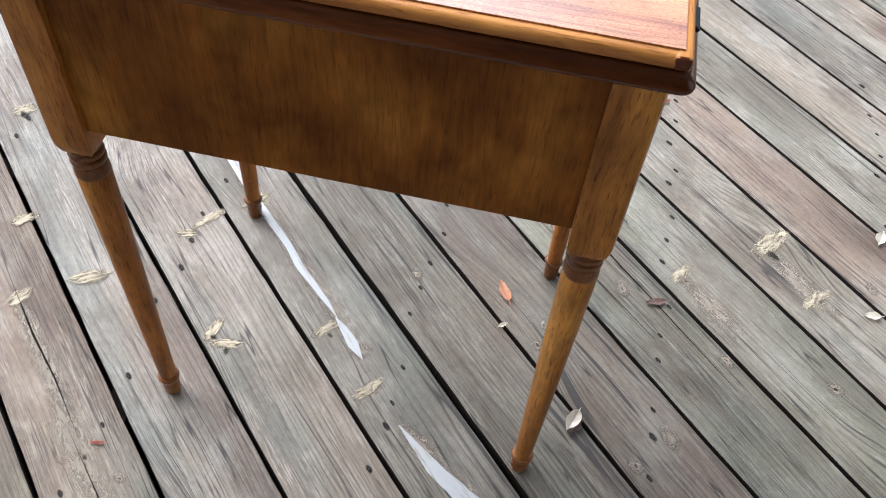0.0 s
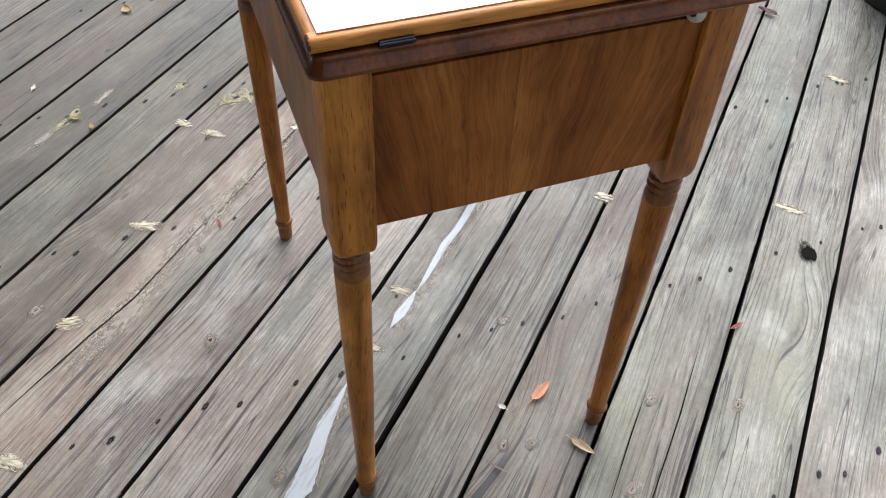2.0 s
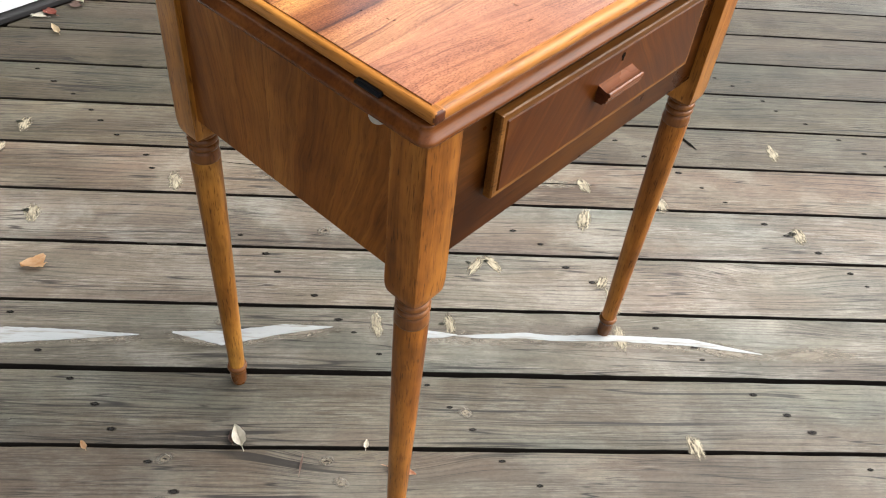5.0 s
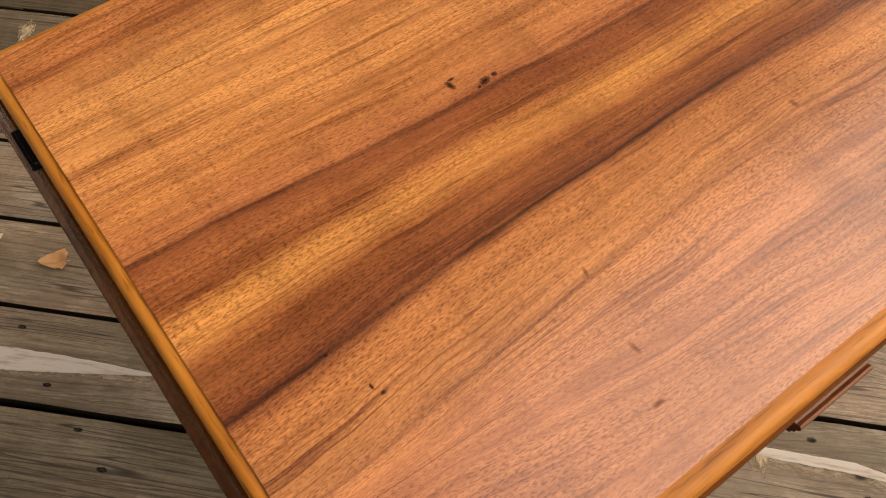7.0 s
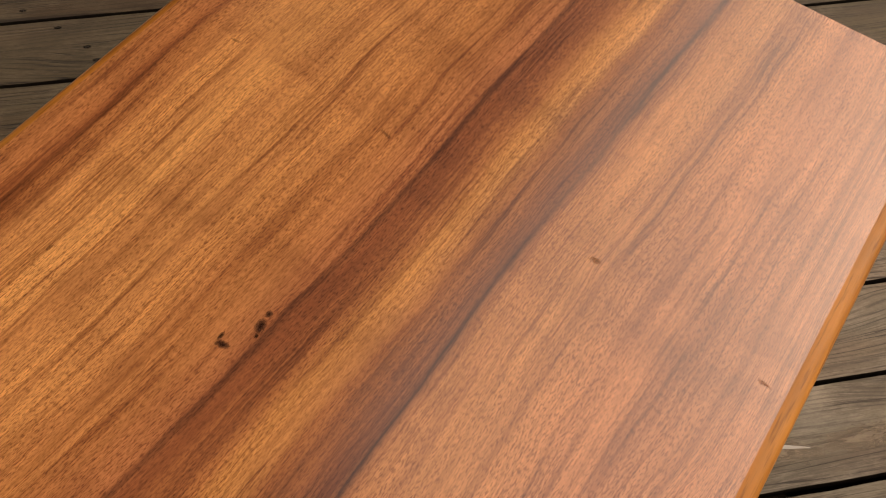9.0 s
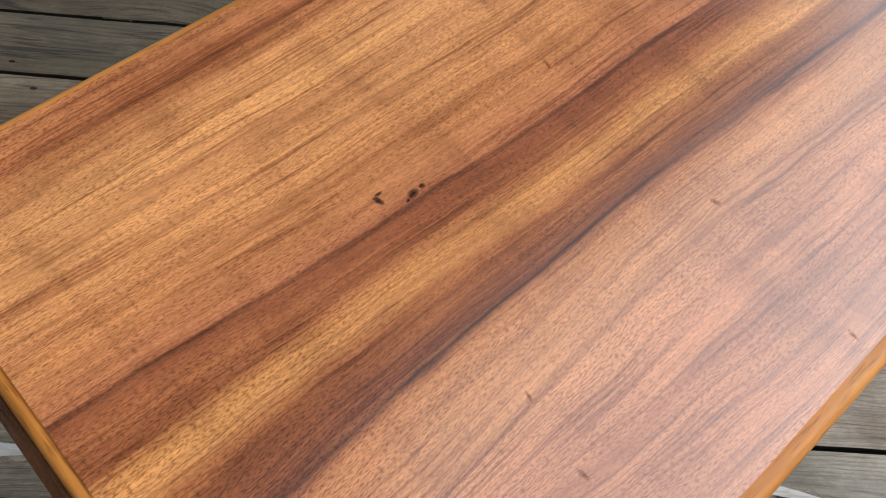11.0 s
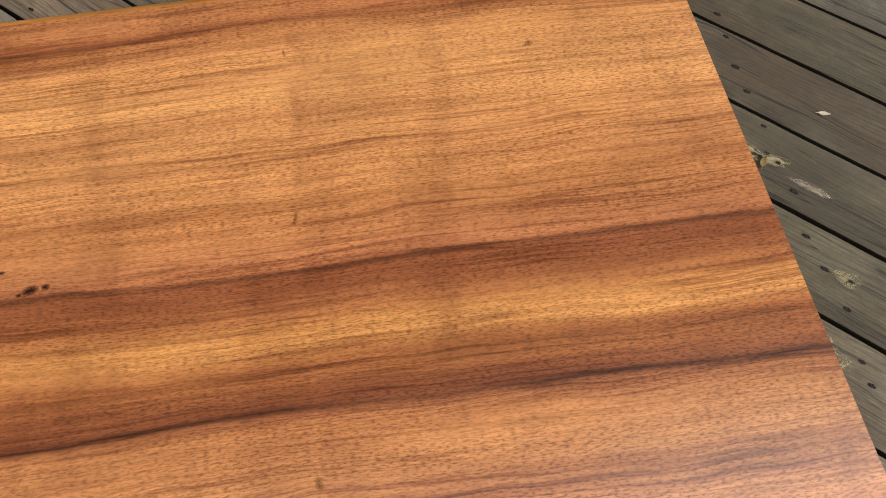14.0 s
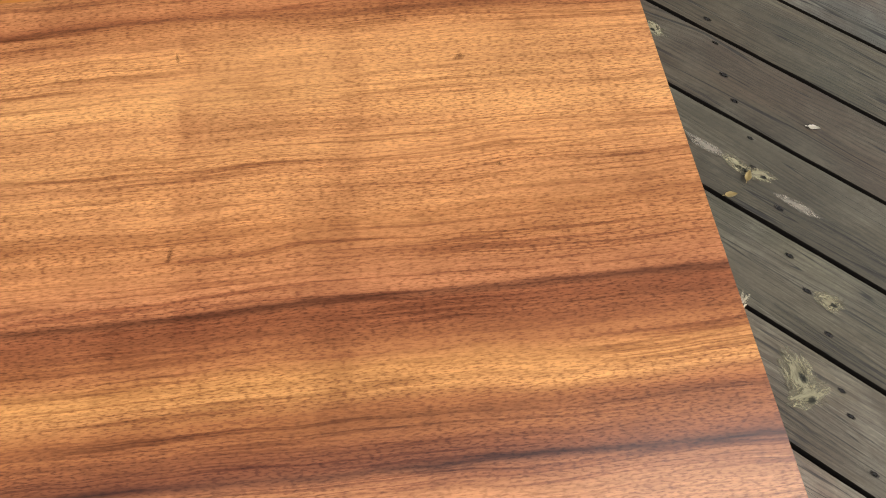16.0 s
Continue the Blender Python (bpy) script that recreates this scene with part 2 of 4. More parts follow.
def varnished(name, dark, mid, light, along="X", figure=9.0, rough=0.30, mottle=0.5, pores=0.5, gloss=0.3, stretch=0.22, own_tone=False):
    """Varnished furniture wood with its grain along one axis."""
    n = Nodes(name)
    c = n.coords()
    chance = n.chance()
    c = n.add(c, n.join(n.math("MULTIPLY", chance, 3.1), n.math("MULTIPLY", chance, 5.3), n.math("MULTIPLY", chance, 7.7)))
    def s(long, wide):
        return {"X": (long, wide, wide), "Y": (wide, long, wide), "Z": (wide, wide, long)}[along]
    wob = n.noise(n.scaled(c, s(4.0, 9.0)), 1.0, 2.0)
    w = n.add(c, n.join(n.math("MULTIPLY", wob, 0.02), n.math("MULTIPLY", wob, 0.02), n.math("MULTIPLY", wob, 0.02)))
    broad = n.noise(n.scaled(w, s(figure * stretch, figure * 2.6 * (0.22 / stretch) ** 0.5)), 1.0, 3.0, 0.5)
    grain = n.noise(n.scaled(w, s(16.0, 260.0)), 1.0, 4.0, 0.6)
    fleck = n.noise(n.scaled(w, s(42.0, 620.0)), 1.0, 2.0, 0.5)
    cloud = n.noise(n.scaled(c, s(14.0, 20.0)), 1.0, 3.0, 0.6)
    color = n.ramp(broad, [(0.28, dark), (0.5, mid), (0.74, light)])
    color = n.mix(0.75, color, n.ramp(grain, [(0.3, (0.66, 0.6, 0.55)), (0.5, (1, 1, 1)), (0.72, (1.22, 1.2, 1.16))]), "MULTIPLY")
    color = n.mix(mottle, color, n.ramp(cloud, [(0.3, (0.62, 0.58, 0.55)), (0.48, (0.97, 0.96, 0.95)), (0.70, (1.32, 1.32, 1.28))]), "MULTIPLY")
    color = n.mix(pores, color, n.ramp(fleck, [(0.31, (0.42, 0.36, 0.32)), (0.42, (1, 1, 1))]), "MULTIPLY")
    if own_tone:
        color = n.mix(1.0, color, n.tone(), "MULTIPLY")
    r = n.ramp(cloud, [(0.3, rough - 0.04), (0.7, rough + 0.07)])
    return n.done(color, r, n.bump(n.math("ADD", grain, fleck), 0.10, 0.0006), Specular_IOR_Level=gloss, Coat_Weight=gloss * 0.5, Coat_Roughness=0.22)


def crossbanded():
    """Drawer veneer, bookmatched about its middle, with slanting ribbons."""
    n = Nodes("crossbanded_walnut_veneer")
    c = n.coords()
    x, y, z = n.split(c)
    side = n.math("ABSOLUTE", n.math("SUBTRACT", x, 0.022))
    long, wide = n.math("ADD", n.math("MULTIPLY", z, 0.80), n.math("MULTIPLY", side, -0.60)), n.math("ADD", n.math("MULTIPLY", z, 0.60), n.math("MULTIPLY", side, 0.80))
    g = n.join(long, wide, y)
    wob = n.noise(n.scaled(g, (6.0, 14.0, 0.0)), 1.0, 2.0)
    w = n.add(g, n.join(0.0, n.math("MULTIPLY", wob, 0.03), 0.0))
    ribbon = n.noise(n.scaled(w, (4.0, 75.0, 0.0)), 1.0, 3.0, 0.6)
    grain = n.noise(n.scaled(w, (16.0, 380.0, 0.0)), 1.0, 4.0, 0.6)
    cloud = n.noise(n.scaled(c, (9.0, 9.0, 14.0)), 1.0, 3.0, 0.6)
    # ribbon colours darkened for the dim front side
    color = n.ramp(ribbon, [(0.28, (0.054, 0.0140, 0.0019)), (0.48, (0.074, 0.0205, 0.0030)), (0.72, (0.104, 0.0325, 0.0052))])
    color = n.mix(0.7, color, n.ramp(grain, [(0.3, (0.62, 0.56, 0.52)), (0.5, (1, 1, 1)), (0.72, (1.25, 1.22, 1.18))]), "MULTIPLY")
    color = n.mix(0.8, color, n.ramp(cloud, [(0.3, (0.72, 0.68, 0.66)), (0.68, (1.25, 1.25, 1.22))]), "MULTIPLY")
    return n.done(color, n.ramp(cloud, [(0.3, 0.27), (0.7, 0.36)]), n.bump(grain, 0.08, 0.0006), Specular_IOR_Level=0.12)


def bookmatched():
    """Side panel veneer, mirrored about a seam, its grain fanning out from the bottom."""
    n = Nodes("bookmatched_walnut_veneer")
    c = n.coords()
    _, y, z = n.split(c)
    off = n.math("SUBTRACT", y, 0.022)
    side = n.math("ABSOLUTE", off)
    rise = n.math("SUBTRACT", z, 0.12)
    fan = n.math("DIVIDE", n.math("ADD", side, 0.05), n.math("POWER", rise, 0.7))
    g = n.join(z, n.math("MULTIPLY", fan, 0.58), n.math("MULTIPLY", n.math("SIGN", off), 0.35))
    wob = n.noise(n.scaled(g, (9.0, 16.0, 1.0)), 1.0, 3.0)
    w = n.add(g, n.join(0.0, n.math("MULTIPLY", wob, 0.028), 0.0))
    ribbon = n.noise(n.scaled(w, (3.0, 42.0, 1.0)), 1.0, 4.0, 0.6)
    grain = n.noise(n.scaled(w, (14.0, 330.0, 1.0)), 1.0, 4.0, 0.62)
    fleck = n.noise(n.scaled(w, (70.0, 900.0, 1.0)), 1.0, 2.0, 0.5)
    cloud = n.noise(n.scaled(c, (9.0, 11.0, 8.0)), 1.0, 3.0, 0.6)
    color = n.ramp(ribbon, [(0.26, (0.145, 0.044, 0.007)), (0.46, (0.218, 0.073, 0.012)), (0.60, (0.265, 0.096, 0.017)), (0.76, (0.34, 0.138, 0.029))])
    seam = n.math("MULTIPLY", n.ramp(n.math("MULTIPLY", off, -1.0), [(0.0, 0.55), (0.020, 0.35), (0.030, 0.0)]), n.math("LESS_THAN", off, 0.0))
    color = n.mix(n.math("MAXIMUM", seam, 0.0), color, (0.43, 0.175, 0.036))
    color = n.mix(0.75, color, n.ramp(grain, [(0.3, (0.62, 0.56, 0.52)), (0.5, (1, 1, 1)), (0.72, (1.25, 1.22, 1.18))]), "MULTIPLY")
    color = n.mix(0.9, color, n.ramp(cloud, [(0.3, (0.68, 0.62, 0.60)), (0.5, (1, 1, 1)), (0.68, (1.25, 1.25, 1.2))]), "MULTIPLY")
    color = n.mix(0.5, color, n.ramp(fleck, [(0.31, (0.42, 0.36, 0.32)), (0.42, (1, 1, 1))]), "MULTIPLY")
    return n.done(color, n.ramp(cloud, [(0.3, 0.36), (0.7, 0.44)]), n.bump(grain, 0.08, 0.0006), Specular_IOR_Level=0.12)


def veneer_wood():
    """Figured veneer. The map "grain" carries metres along the grain and the place across it, straightened along the dark lines."""
    n = Nodes("figured_top_veneer")
    uv = n.uv("grain")
    x, v, _ = n.split(uv)
    wig = n.noise(n.scaled(uv, (7.0, 9.0, 0.0)), 1.0, 3.0)
    small = n.noise(n.scaled(uv, (38.0, 60.0, 0.0)), 1.0, 2.0)
    v2 = n.math("ADD", v, n.math("MULTIPLY", n.math("SUBTRACT", wig, 0.5), 0.014))
    v3 = n.math("ADD", v, n.math("MULTIPLY", n.math("SUBTRACT", small, 0.5), 0.0035))
    def at(y):
        return (y + 0.25) / 0.5
    t2 = n.math("DIVIDE", n.math("ADD", v2, 0.25), 0.5)
    t3 = n.math("DIVIDE", n.math("ADD", v3, 0.25), 0.5)
    gold, tan, rose, south = (0.62, 0.293, 0.113), (0.53, 0.232, 0.088), (0.48, 0.195, 0.085), (0.445, 0.176, 0.078)
    body = n.ramp(t2, [(at(-0.215), south), (at(-0.165), south), (at(-0.13), rose), (at(-0.09), (0.50, 0.222, 0.083)), (at(-0.066), (0.47, 0.198, 0.075)), (at(-0.056), (0.29, 0.103, 0.042)), (at(-0.044), (0.37, 0.140, 0.051)),
                       (at(-0.032), (0.40, 0.158, 0.054)), (at(-0.025), (0.61, 0.290, 0.098)), (at(-0.016), (0.58, 0.270, 0.088)), (at(-0.008), (0.40, 0.157, 0.058)), (at(0.011), (0.32, 0.115, 0.047)), (at(0.021), rose),
                       (at(0.045), tan), (at(0.085), gold), (at(0.13), (0.66, 0.325, 0.125)), (at(0.160), gold), (at(0.174), tan), (at(0.182), (0.40, 0.155, 0.062)), (at(0.192), (0.47, 0.195, 0.078)), (at(0.203), tan), (at(0.212), (0.60, 0.28, 0.10))])
    one, ink = (1, 1, 1), (0.17, 0.12, 0.12)
    lines = n.ramp(t3, [(at(-0.170), one), (at(-0.1655), (0.6, 0.53, 0.52)), (at(-0.162), one), (at(-0.107), one), (at(-0.1045), (0.62, 0.55, 0.52)), (at(-0.101), one),
                        (at(-0.0615), one), (at(-0.0585), ink), (at(-0.0562), (0.78, 0.74, 0.72)), (at(-0.043), (0.9, 0.9, 0.9)), (at(-0.0375), (0.7, 0.66, 0.64)), (at(-0.034), one),
                        (at(-0.006), one), (at(-0.0025), (0.78, 0.74, 0.72)), (at(0.002), one), (at(0.0140), (0.80, 0.75, 0.73)), (at(0.0172), ink), (at(0.0195), (0.9, 0.88, 0.87)), (at(0.026), one),
                        (at(0.0525), one), (at(0.0555), (0.7, 0.62, 0.58)), (at(0.059), one), (at(0.1765), one), (at(0.1790), (0.40, 0.31, 0.30)), (at(0.1808), (0.88, 0.85, 0.83)), (at(0.187), one)])
    breaks = n.ramp(n.noise(n.scaled(uv, (9.0, 40.0, 0.0), (4, 2, 0)), 1.0, 2.0), [(0.32, 0.55), (0.55, 1.0)])
    color = n.mix(breaks, body, n.mix(1.0, body, lines, "MULTIPLY"))
    g = n.join(x, v2, 0.0)
    ribbon = n.noise(n.scaled(g, (2.6, 50.0, 0.0)), 1.0, 4.0, 0.58)
    grain = n.noise(n.scaled(g, (17.0, 330.0, 0.0)), 1.0, 4.0, 0.62)
    pore = n.noise(n.scaled(uv, (370.0, 1320.0, 0.0)), 1.0, 1.0, 0.5)
    fleck = n.noise(n.scaled(uv, (170.0, 900.0, 0.0), (9, 4, 0)), 1.0, 2.0, 0.6)
    lush = n.ramp(n.noise(n.scaled(g, (6.0, 48.0, 0.0), (13, 7, 0)), 1.0, 3.0, 0.6), [(0.34, 0.45), (0.56, 1.0)])
    cloud = n.noise(n.scaled(uv, (10.0, 17.0, 0.0), (2, 6, 0)), 1.0, 3.0, 0.6)
    color = n.mix(0.9, color, n.ramp(ribbon, [(0.27, (0.58, 0.47, 0.45)), (0.43, (0.92, 0.88, 0.88)), (0.54, (1.06, 1.06, 1.04)), (0.76, (1.26, 1.30, 1.28))]), "MULTIPLY")
    thin = n.noise(n.scaled(g, (2.1, 120.0, 0.0), (5, 1, 0)), 1.0, 2.0, 0.5)
    vein = n.ramp(n.math("ABSOLUTE", n.math("SUBTRACT", thin, 0.44)), [(0.0, (0.58, 0.49, 0.46)), (0.010, (0.72, 0.65, 0.62)), (0.026, (1, 1, 1))])
    veins_on = n.ramp(n.noise(n.scaled(g, (5.0, 26.0, 0.0), (8, 3, 0)), 1.0, 2.0), [(0.42, 0.0), (0.58, 1.0)])
    color = n.mix(veins_on, color, n.mix(1.0, color, vein, "MULTIPLY"))
    thin2 = n.noise(n.scaled(g, (3.0, 210.0, 0.0), (15, 11, 0)), 1.0, 2.0, 0.5)
    vein2 = n.ramp(n.math("ABSOLUTE", n.math("SUBTRACT", thin2, 0.46)), [(0.0, (0.50, 0.41, 0.37)), (0.02, (0.72, 0.65, 0.62)), (0.05, (1, 1, 1))])
    on2 = n.ramp(n.noise(n.scaled(g, (7.0, 30.0, 0.0), (18, 23, 0)), 1.0, 2.0), [(0.40, 0.0), (0.60, 0.9)])
    color = n.mix(on2, color, n.mix(1.0, color, vein2, "MULTIPLY"))
    shimmer = n.noise(n.scaled(uv, (26.0, 5.0, 0.0), (1, 8, 0)), 1.0, 3.0, 0.6, 0.8)
    color = n.mix(0.50, color, n.ramp(shimmer, [(0.32, (0.74, 0.69, 0.68)), (0.46, (1, 1, 1)), (0.7, (1.10, 1.10, 1.08))]), "MULTIPLY")
    # a line of pin knots across the sheet, with darker wood beyond it and short wavy figure round it
    wave = n.noise(n.scaled(uv, (4.0, 17.0, 0.0), (6, 3, 0)), 1.0, 3.0, 0.6)
    knot_line = n.math("ADD", n.math("SUBTRACT", x, 0.044), n.math("MULTIPLY", n.math("SUBTRACT", wave, 0.5), 0.030))
    beyond = n.ramp(n.math("ADD", n.math("MULTIPLY", knot_line, 5.0), 0.5), [(0.47, (1.07, 1.08, 1.08)), (0.500, (1.0, 1.0, 1.0)), (0.508, (0.80, 0.75, 0.75)), (0.60, (0.93, 0.92, 0.92)), (0.75, (1, 1, 1))])
    patchy = n.ramp(n.noise(n.scaled(uv, (3.0, 30.0, 0.0), (16, 13, 0)), 1.0, 2.0), [(0.40, 0.0), (0.58, 0.9)])
    color = n.mix(patchy, color, n.mix(1.0, color, beyond, "MULTIPLY"))
    color = n.mix(0.6, color, n.ramp(grain, [(0.3, (0.62, 0.55, 0.50)), (0.5, (1, 1, 1)), (0.72, (1.25, 1.27, 1.28))]), "MULTIPLY")
    color = n.mix(0.5, color, n.ramp(fleck, [(0.33, (0.50, 0.42, 0.38)), (0.48, (1, 1, 1)), (0.7, (1.18, 1.18, 1.18))]), "MULTIPLY")
    color = n.mix(n.math("MULTIPLY", lush, 0.72), color, n.ramp(pore, [(0.35, (0.40, 0.30, 0.25)), (0.49, (1, 1, 1)), (0.60, (1.06, 1.06, 1.06)), (0.72, (1.22, 1.24, 1.26))]), "MULTIPLY")
    color = n.mix(0.6, color, n.ramp(cloud, [(0.3, (0.80, 0.78, 0.78)), (0.68, (1.18, 1.17, 1.15))]), "MULTIPLY")
    height = n.math("ADD", n.math("MULTIPLY", pore, 0.8), n.math("MULTIPLY", fleck, 0.5))
    rough = n.ramp(cloud, [(0.3, 0.30), (0.7, 0.37)])
    return n.done(color, rough, n.bump(height, 0.18, 0.0005), Specular_IOR_Level=0.25, Coat_Weight=1.0, Coat_Roughness=0.20, Coat_IOR=1.80)


DECK = weathered_deck()
VENEER = veneer_wood()
RIM = varnished("amber_edge_wood", (0.25, 0.084, 0.014), (0.42, 0.170, 0.034), (0.55, 0.25, 0.06), "X", 14, 0.40, 0.5, 0.7, 0.2)
RIM_Y = varnished("amber_edge_wood_cross", (0.30, 0.105, 0.018), (0.45, 0.18, 0.034), (0.56, 0.25, 0.055), "Y", 14, 0.40, 0.5, 0.7, 0.2)
END_FACE = varnished("dark_end_face", (0.045, 0.013, 0.006), (0.085, 0.026, 0.011), (0.14, 0.048, 0.02), "X", 20, 0.25, 0.5, 0.6, 0.12)
MOULDING = varnished("red_brown_moulding_wood", (0.080, 0.023, 0.005), (0.128, 0.040, 0.009), (0.185, 0.064, 0.015), "X", 9, 0.20, 0.6, 0.3, 0.21)
HANDLE = varnished("red_brown_handle_wood", (0.115, 0.036, 0.013), (0.170, 0.058, 0.021), (0.225, 0.082, 0.031), "X", 9, 0.26, 0.5, 0.3, 0.25)
PANEL = varnished("walnut_panel", (0.096, 0.029, 0.003), (0.195, 0.068, 0.008), (0.38, 0.168, 0.025), "Z", 7, 0.38, 1.0, 0.5, 0.08, 0.75)
SIDE = bookmatched()
# drawer and front panel colours are darkened: the front gets less light
DRAWER = crossbanded()
APRON = varnished("dimmed_front_walnut", (0.030, 0.008, 0.0012), (0.054, 0.016, 0.0024), (0.092, 0.033, 0.0056), "X", 8, 0.30, 1.0, 0.3, 0.07, 0.6)
LEG = varnished("golden_leg_wood", (0.150, 0.050, 0.008), (0.318, 0.123, 0.021), (0.48, 0.222, 0.047), "Z", 13, 0.36, 0.9, 0.95, 0.17, 0.22, True)
RING = varnished("stained_turning_wood", (0.095, 0.033, 0.008), (0.165, 0.060, 0.015), (0.245, 0.098, 0.026), "Z", 12, 0.28, 0.6, 0.4, 0.24)
LIP = varnished("drawer_edge_wood", (0.105, 0.039, 0.007), (0.165, 0.066, 0.013), (0.235, 0.102, 0.023), "X", 12, 0.42, 0.5, 0.8, 0.15)
IRON = plain("blackened_hinge_metal", (0.018, 0.019, 0.022), 0.38, Metallic=0.8)
HOLE = plain("dark_recess", (0.008, 0.007, 0.006), 0.9, Specular_IOR_Level=0.03)
FELT = plain("off_white_felt", (0.50, 0.47, 0.42), 0.9)
# soil, board sides and joists kept dark to paint the shade in the gaps
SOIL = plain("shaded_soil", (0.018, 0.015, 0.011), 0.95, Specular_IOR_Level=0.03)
GAP_SHADE = plain("shaded_board_side", (0.020, 0.017, 0.014), 0.95, Specular_IOR_Level=0.03)
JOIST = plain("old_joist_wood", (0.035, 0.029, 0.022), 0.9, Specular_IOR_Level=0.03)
WHITE_TRIM = plain("white_painted_trim", (0.80, 0.80, 0.80), 0.5)
FLASHING = plain("black_metal_flashing", (0.015, 0.014, 0.014), 0.5)
SIDING = plain("dark_stained_siding", (0.070, 0.052, 0.038), 0.7)
POT = plain("dark_plastic", (0.014, 0.014, 0.013), 0.55)


def feathered(name, stops, fray, edge=(0.45, 0.95), strength=1.0, rough=0.85, squash=(150.0, 260.0, 1.0)):
    """A thin patch that frays out towards its rim: worn paint, knots, stains."""
    n = Nodes(name)
    c = n.coords()
    gx, gy, _ = n.split(n.coords("Generated"))
    dx, dy = n.math("MULTIPLY", n.math("SUBTRACT", gx, 0.5), 2.0), n.math("MULTIPLY", n.math("SUBTRACT", gy, 0.5), 2.0)
    away = n.math("SQRT", n.math("ADD", n.math("MULTIPLY", dx, dx), n.math("MULTIPLY", dy, dy)))
    c = n.add(c, n.join(n.math("MULTIPLY", n.chance(), 3.0), 0.0, 0.0))
    noise = n.noise(n.scaled(c, squash), 1.0, 4.0, 0.7, 0.6)
    far = n.math("ADD", away, n.math("MULTIPLY", n.math("SUBTRACT", noise, 0.5), fray))
    color = n.ramp(n.math("ADD", n.math("MULTIPLY", far, 0.75), n.math("MULTIPLY", n.math("SUBTRACT", noise, 0.5), 0.8)), stops)
    alpha = n.math("MULTIPLY", n.ramp(far, [(edge[0], 1.0), (edge[1], 0.0)]), strength)
    return n.done(color, rough, n.bump(noise, 0.5, 0.001), Specular_IOR_Level=0.2, Alpha=alpha)


def worn_paint():
    n = Nodes("chalky_white_paint")
    c = n.coords()
    gone = n.noise(n.scaled(c, (16.0, 120.0, 1.0)), 1.0, 4.0, 0.6)
    color = n.mix(n.ramp(gone, [(0.34, 1.0), (0.48, 0.0)]), (0.46, 0.475, 0.465), (0.33, 0.31, 0.27))
    alpha = n.ramp(n.noise(n.scaled(c, (22.0, 160.0, 1.0), (3, 1, 0)), 1.0, 4.0, 0.65), [(0.24, 0.4), (0.38, 0.95)])
    return n.done(color, 0.85, n.bump(gone, 0.4, 0.0008), Specular_IOR_Level=0.2, Alpha=alpha)


def splinters(name, dark, mid, pale, strength=0.9, fray=2.4, along=34.0, wide=210.0):
    """Torn pale fibres along a board, ragged at the rim."""
    n = Nodes(name)
    c = n.coords()
    gx, gy, _ = n.split(n.coords("Generated"))
    dx, dy = n.math("MULTIPLY", n.math("SUBTRACT", gx, 0.5), 2.0), n.math("MULTIPLY", n.math("SUBTRACT", gy, 0.5), 2.0)
    away = n.math("SQRT", n.math("ADD", n.math("MULTIPLY", dx, dx), n.math("MULTIPLY", dy, dy)))
    c = n.add(c, n.join(n.math("MULTIPLY", n.chance(), 7.0), n.math("MULTIPLY", n.chance(), 3.0), 0.0))
    bend = n.noise(n.scaled(c, (45.0, 45.0, 1.0)), 1.0, 2.0)
    w = n.add(c, n.join(0.0, n.math("MULTIPLY", bend, 0.02), 0.0))
    fibre = n.noise(n.scaled(w, (along, wide, 1.0)), 1.0, 4.0, 0.65)
    bits = n.noise(n.scaled(c, (55.0, 130.0, 1.0)), 1.0, 3.0, 0.6, 0.8)
    color = n.ramp(n.math("ADD", n.math("MULTIPLY", fibre, 0.6), n.math("MULTIPLY", bits, 0.4)), [(0.36, dark), (0.46, mid), (0.58, pale)])
    far = n.math("ADD", away, n.math("MULTIPLY", n.math("SUBTRACT", n.math("ADD", n.math("MULTIPLY", fibre, 0.6), n.math("MULTIPLY", bits, 0.4)), 0.5), -fray))
    alpha = n.math("MULTIPLY", n.ramp(far, [(0.30, 1.0), (0.85, 0.0)]), strength)
    return n.done(color, 0.88, n.bump(fibre, 0.6, 0.0012), Specular_IOR_Level=0.15, Alpha=alpha)


FILLER = worn_paint()
KNOT = splinters("splintered_straw_wood", (0.060, 0.049, 0.034), (0.27, 0.232, 0.165), (0.48, 0.42, 0.30), 0.95, 2.0)
LICHEN = splinters("lichened_torn_wood", (0.060, 0.053, 0.034), (0.225, 0.198, 0.125), (0.37, 0.330, 0.210), 0.74, 2.3)
BARE = splinters("bare_straw_streak", (0.16, 0.135, 0.105), (0.27, 0.232, 0.180), (0.36, 0.318, 0.25), 0.6, 2.0, 14.0, 240.0)
EYE = feathered("knot_eye_wood", [(0.0, (0.040, 0.031, 0.023)), (0.09, (0.14, 0.115, 0.085)), (0.17, (0.33, 0.285, 0.21)), (0.24, (0.15, 0.125, 0.095)), (0.33, (0.31, 0.27, 0.205)), (0.41, (0.18, 0.155, 0.125)), (0.52, (0.28, 0.25, 0.20)), (0.8, (0.20, 0.18, 0.15))], 0.7, (0.22, 0.85), 0.85, 0.85, (70.0, 120.0, 1.0))
PALE_EYE = feathered("bleached_knot_wood", [(0.0, (0.20, 0.19, 0.15)), (0.12, (0.36, 0.35, 0.29)), (0.30, (0.46, 0.45, 0.39)), (0.42, (0.27, 0.26, 0.20)), (0.55, (0.44, 0.43, 0.37)), (0.8, (0.36, 0.35, 0.30))], 0.7, (0.30, 0.90), 0.9, 0.85, (70.0, 120.0, 1.0))
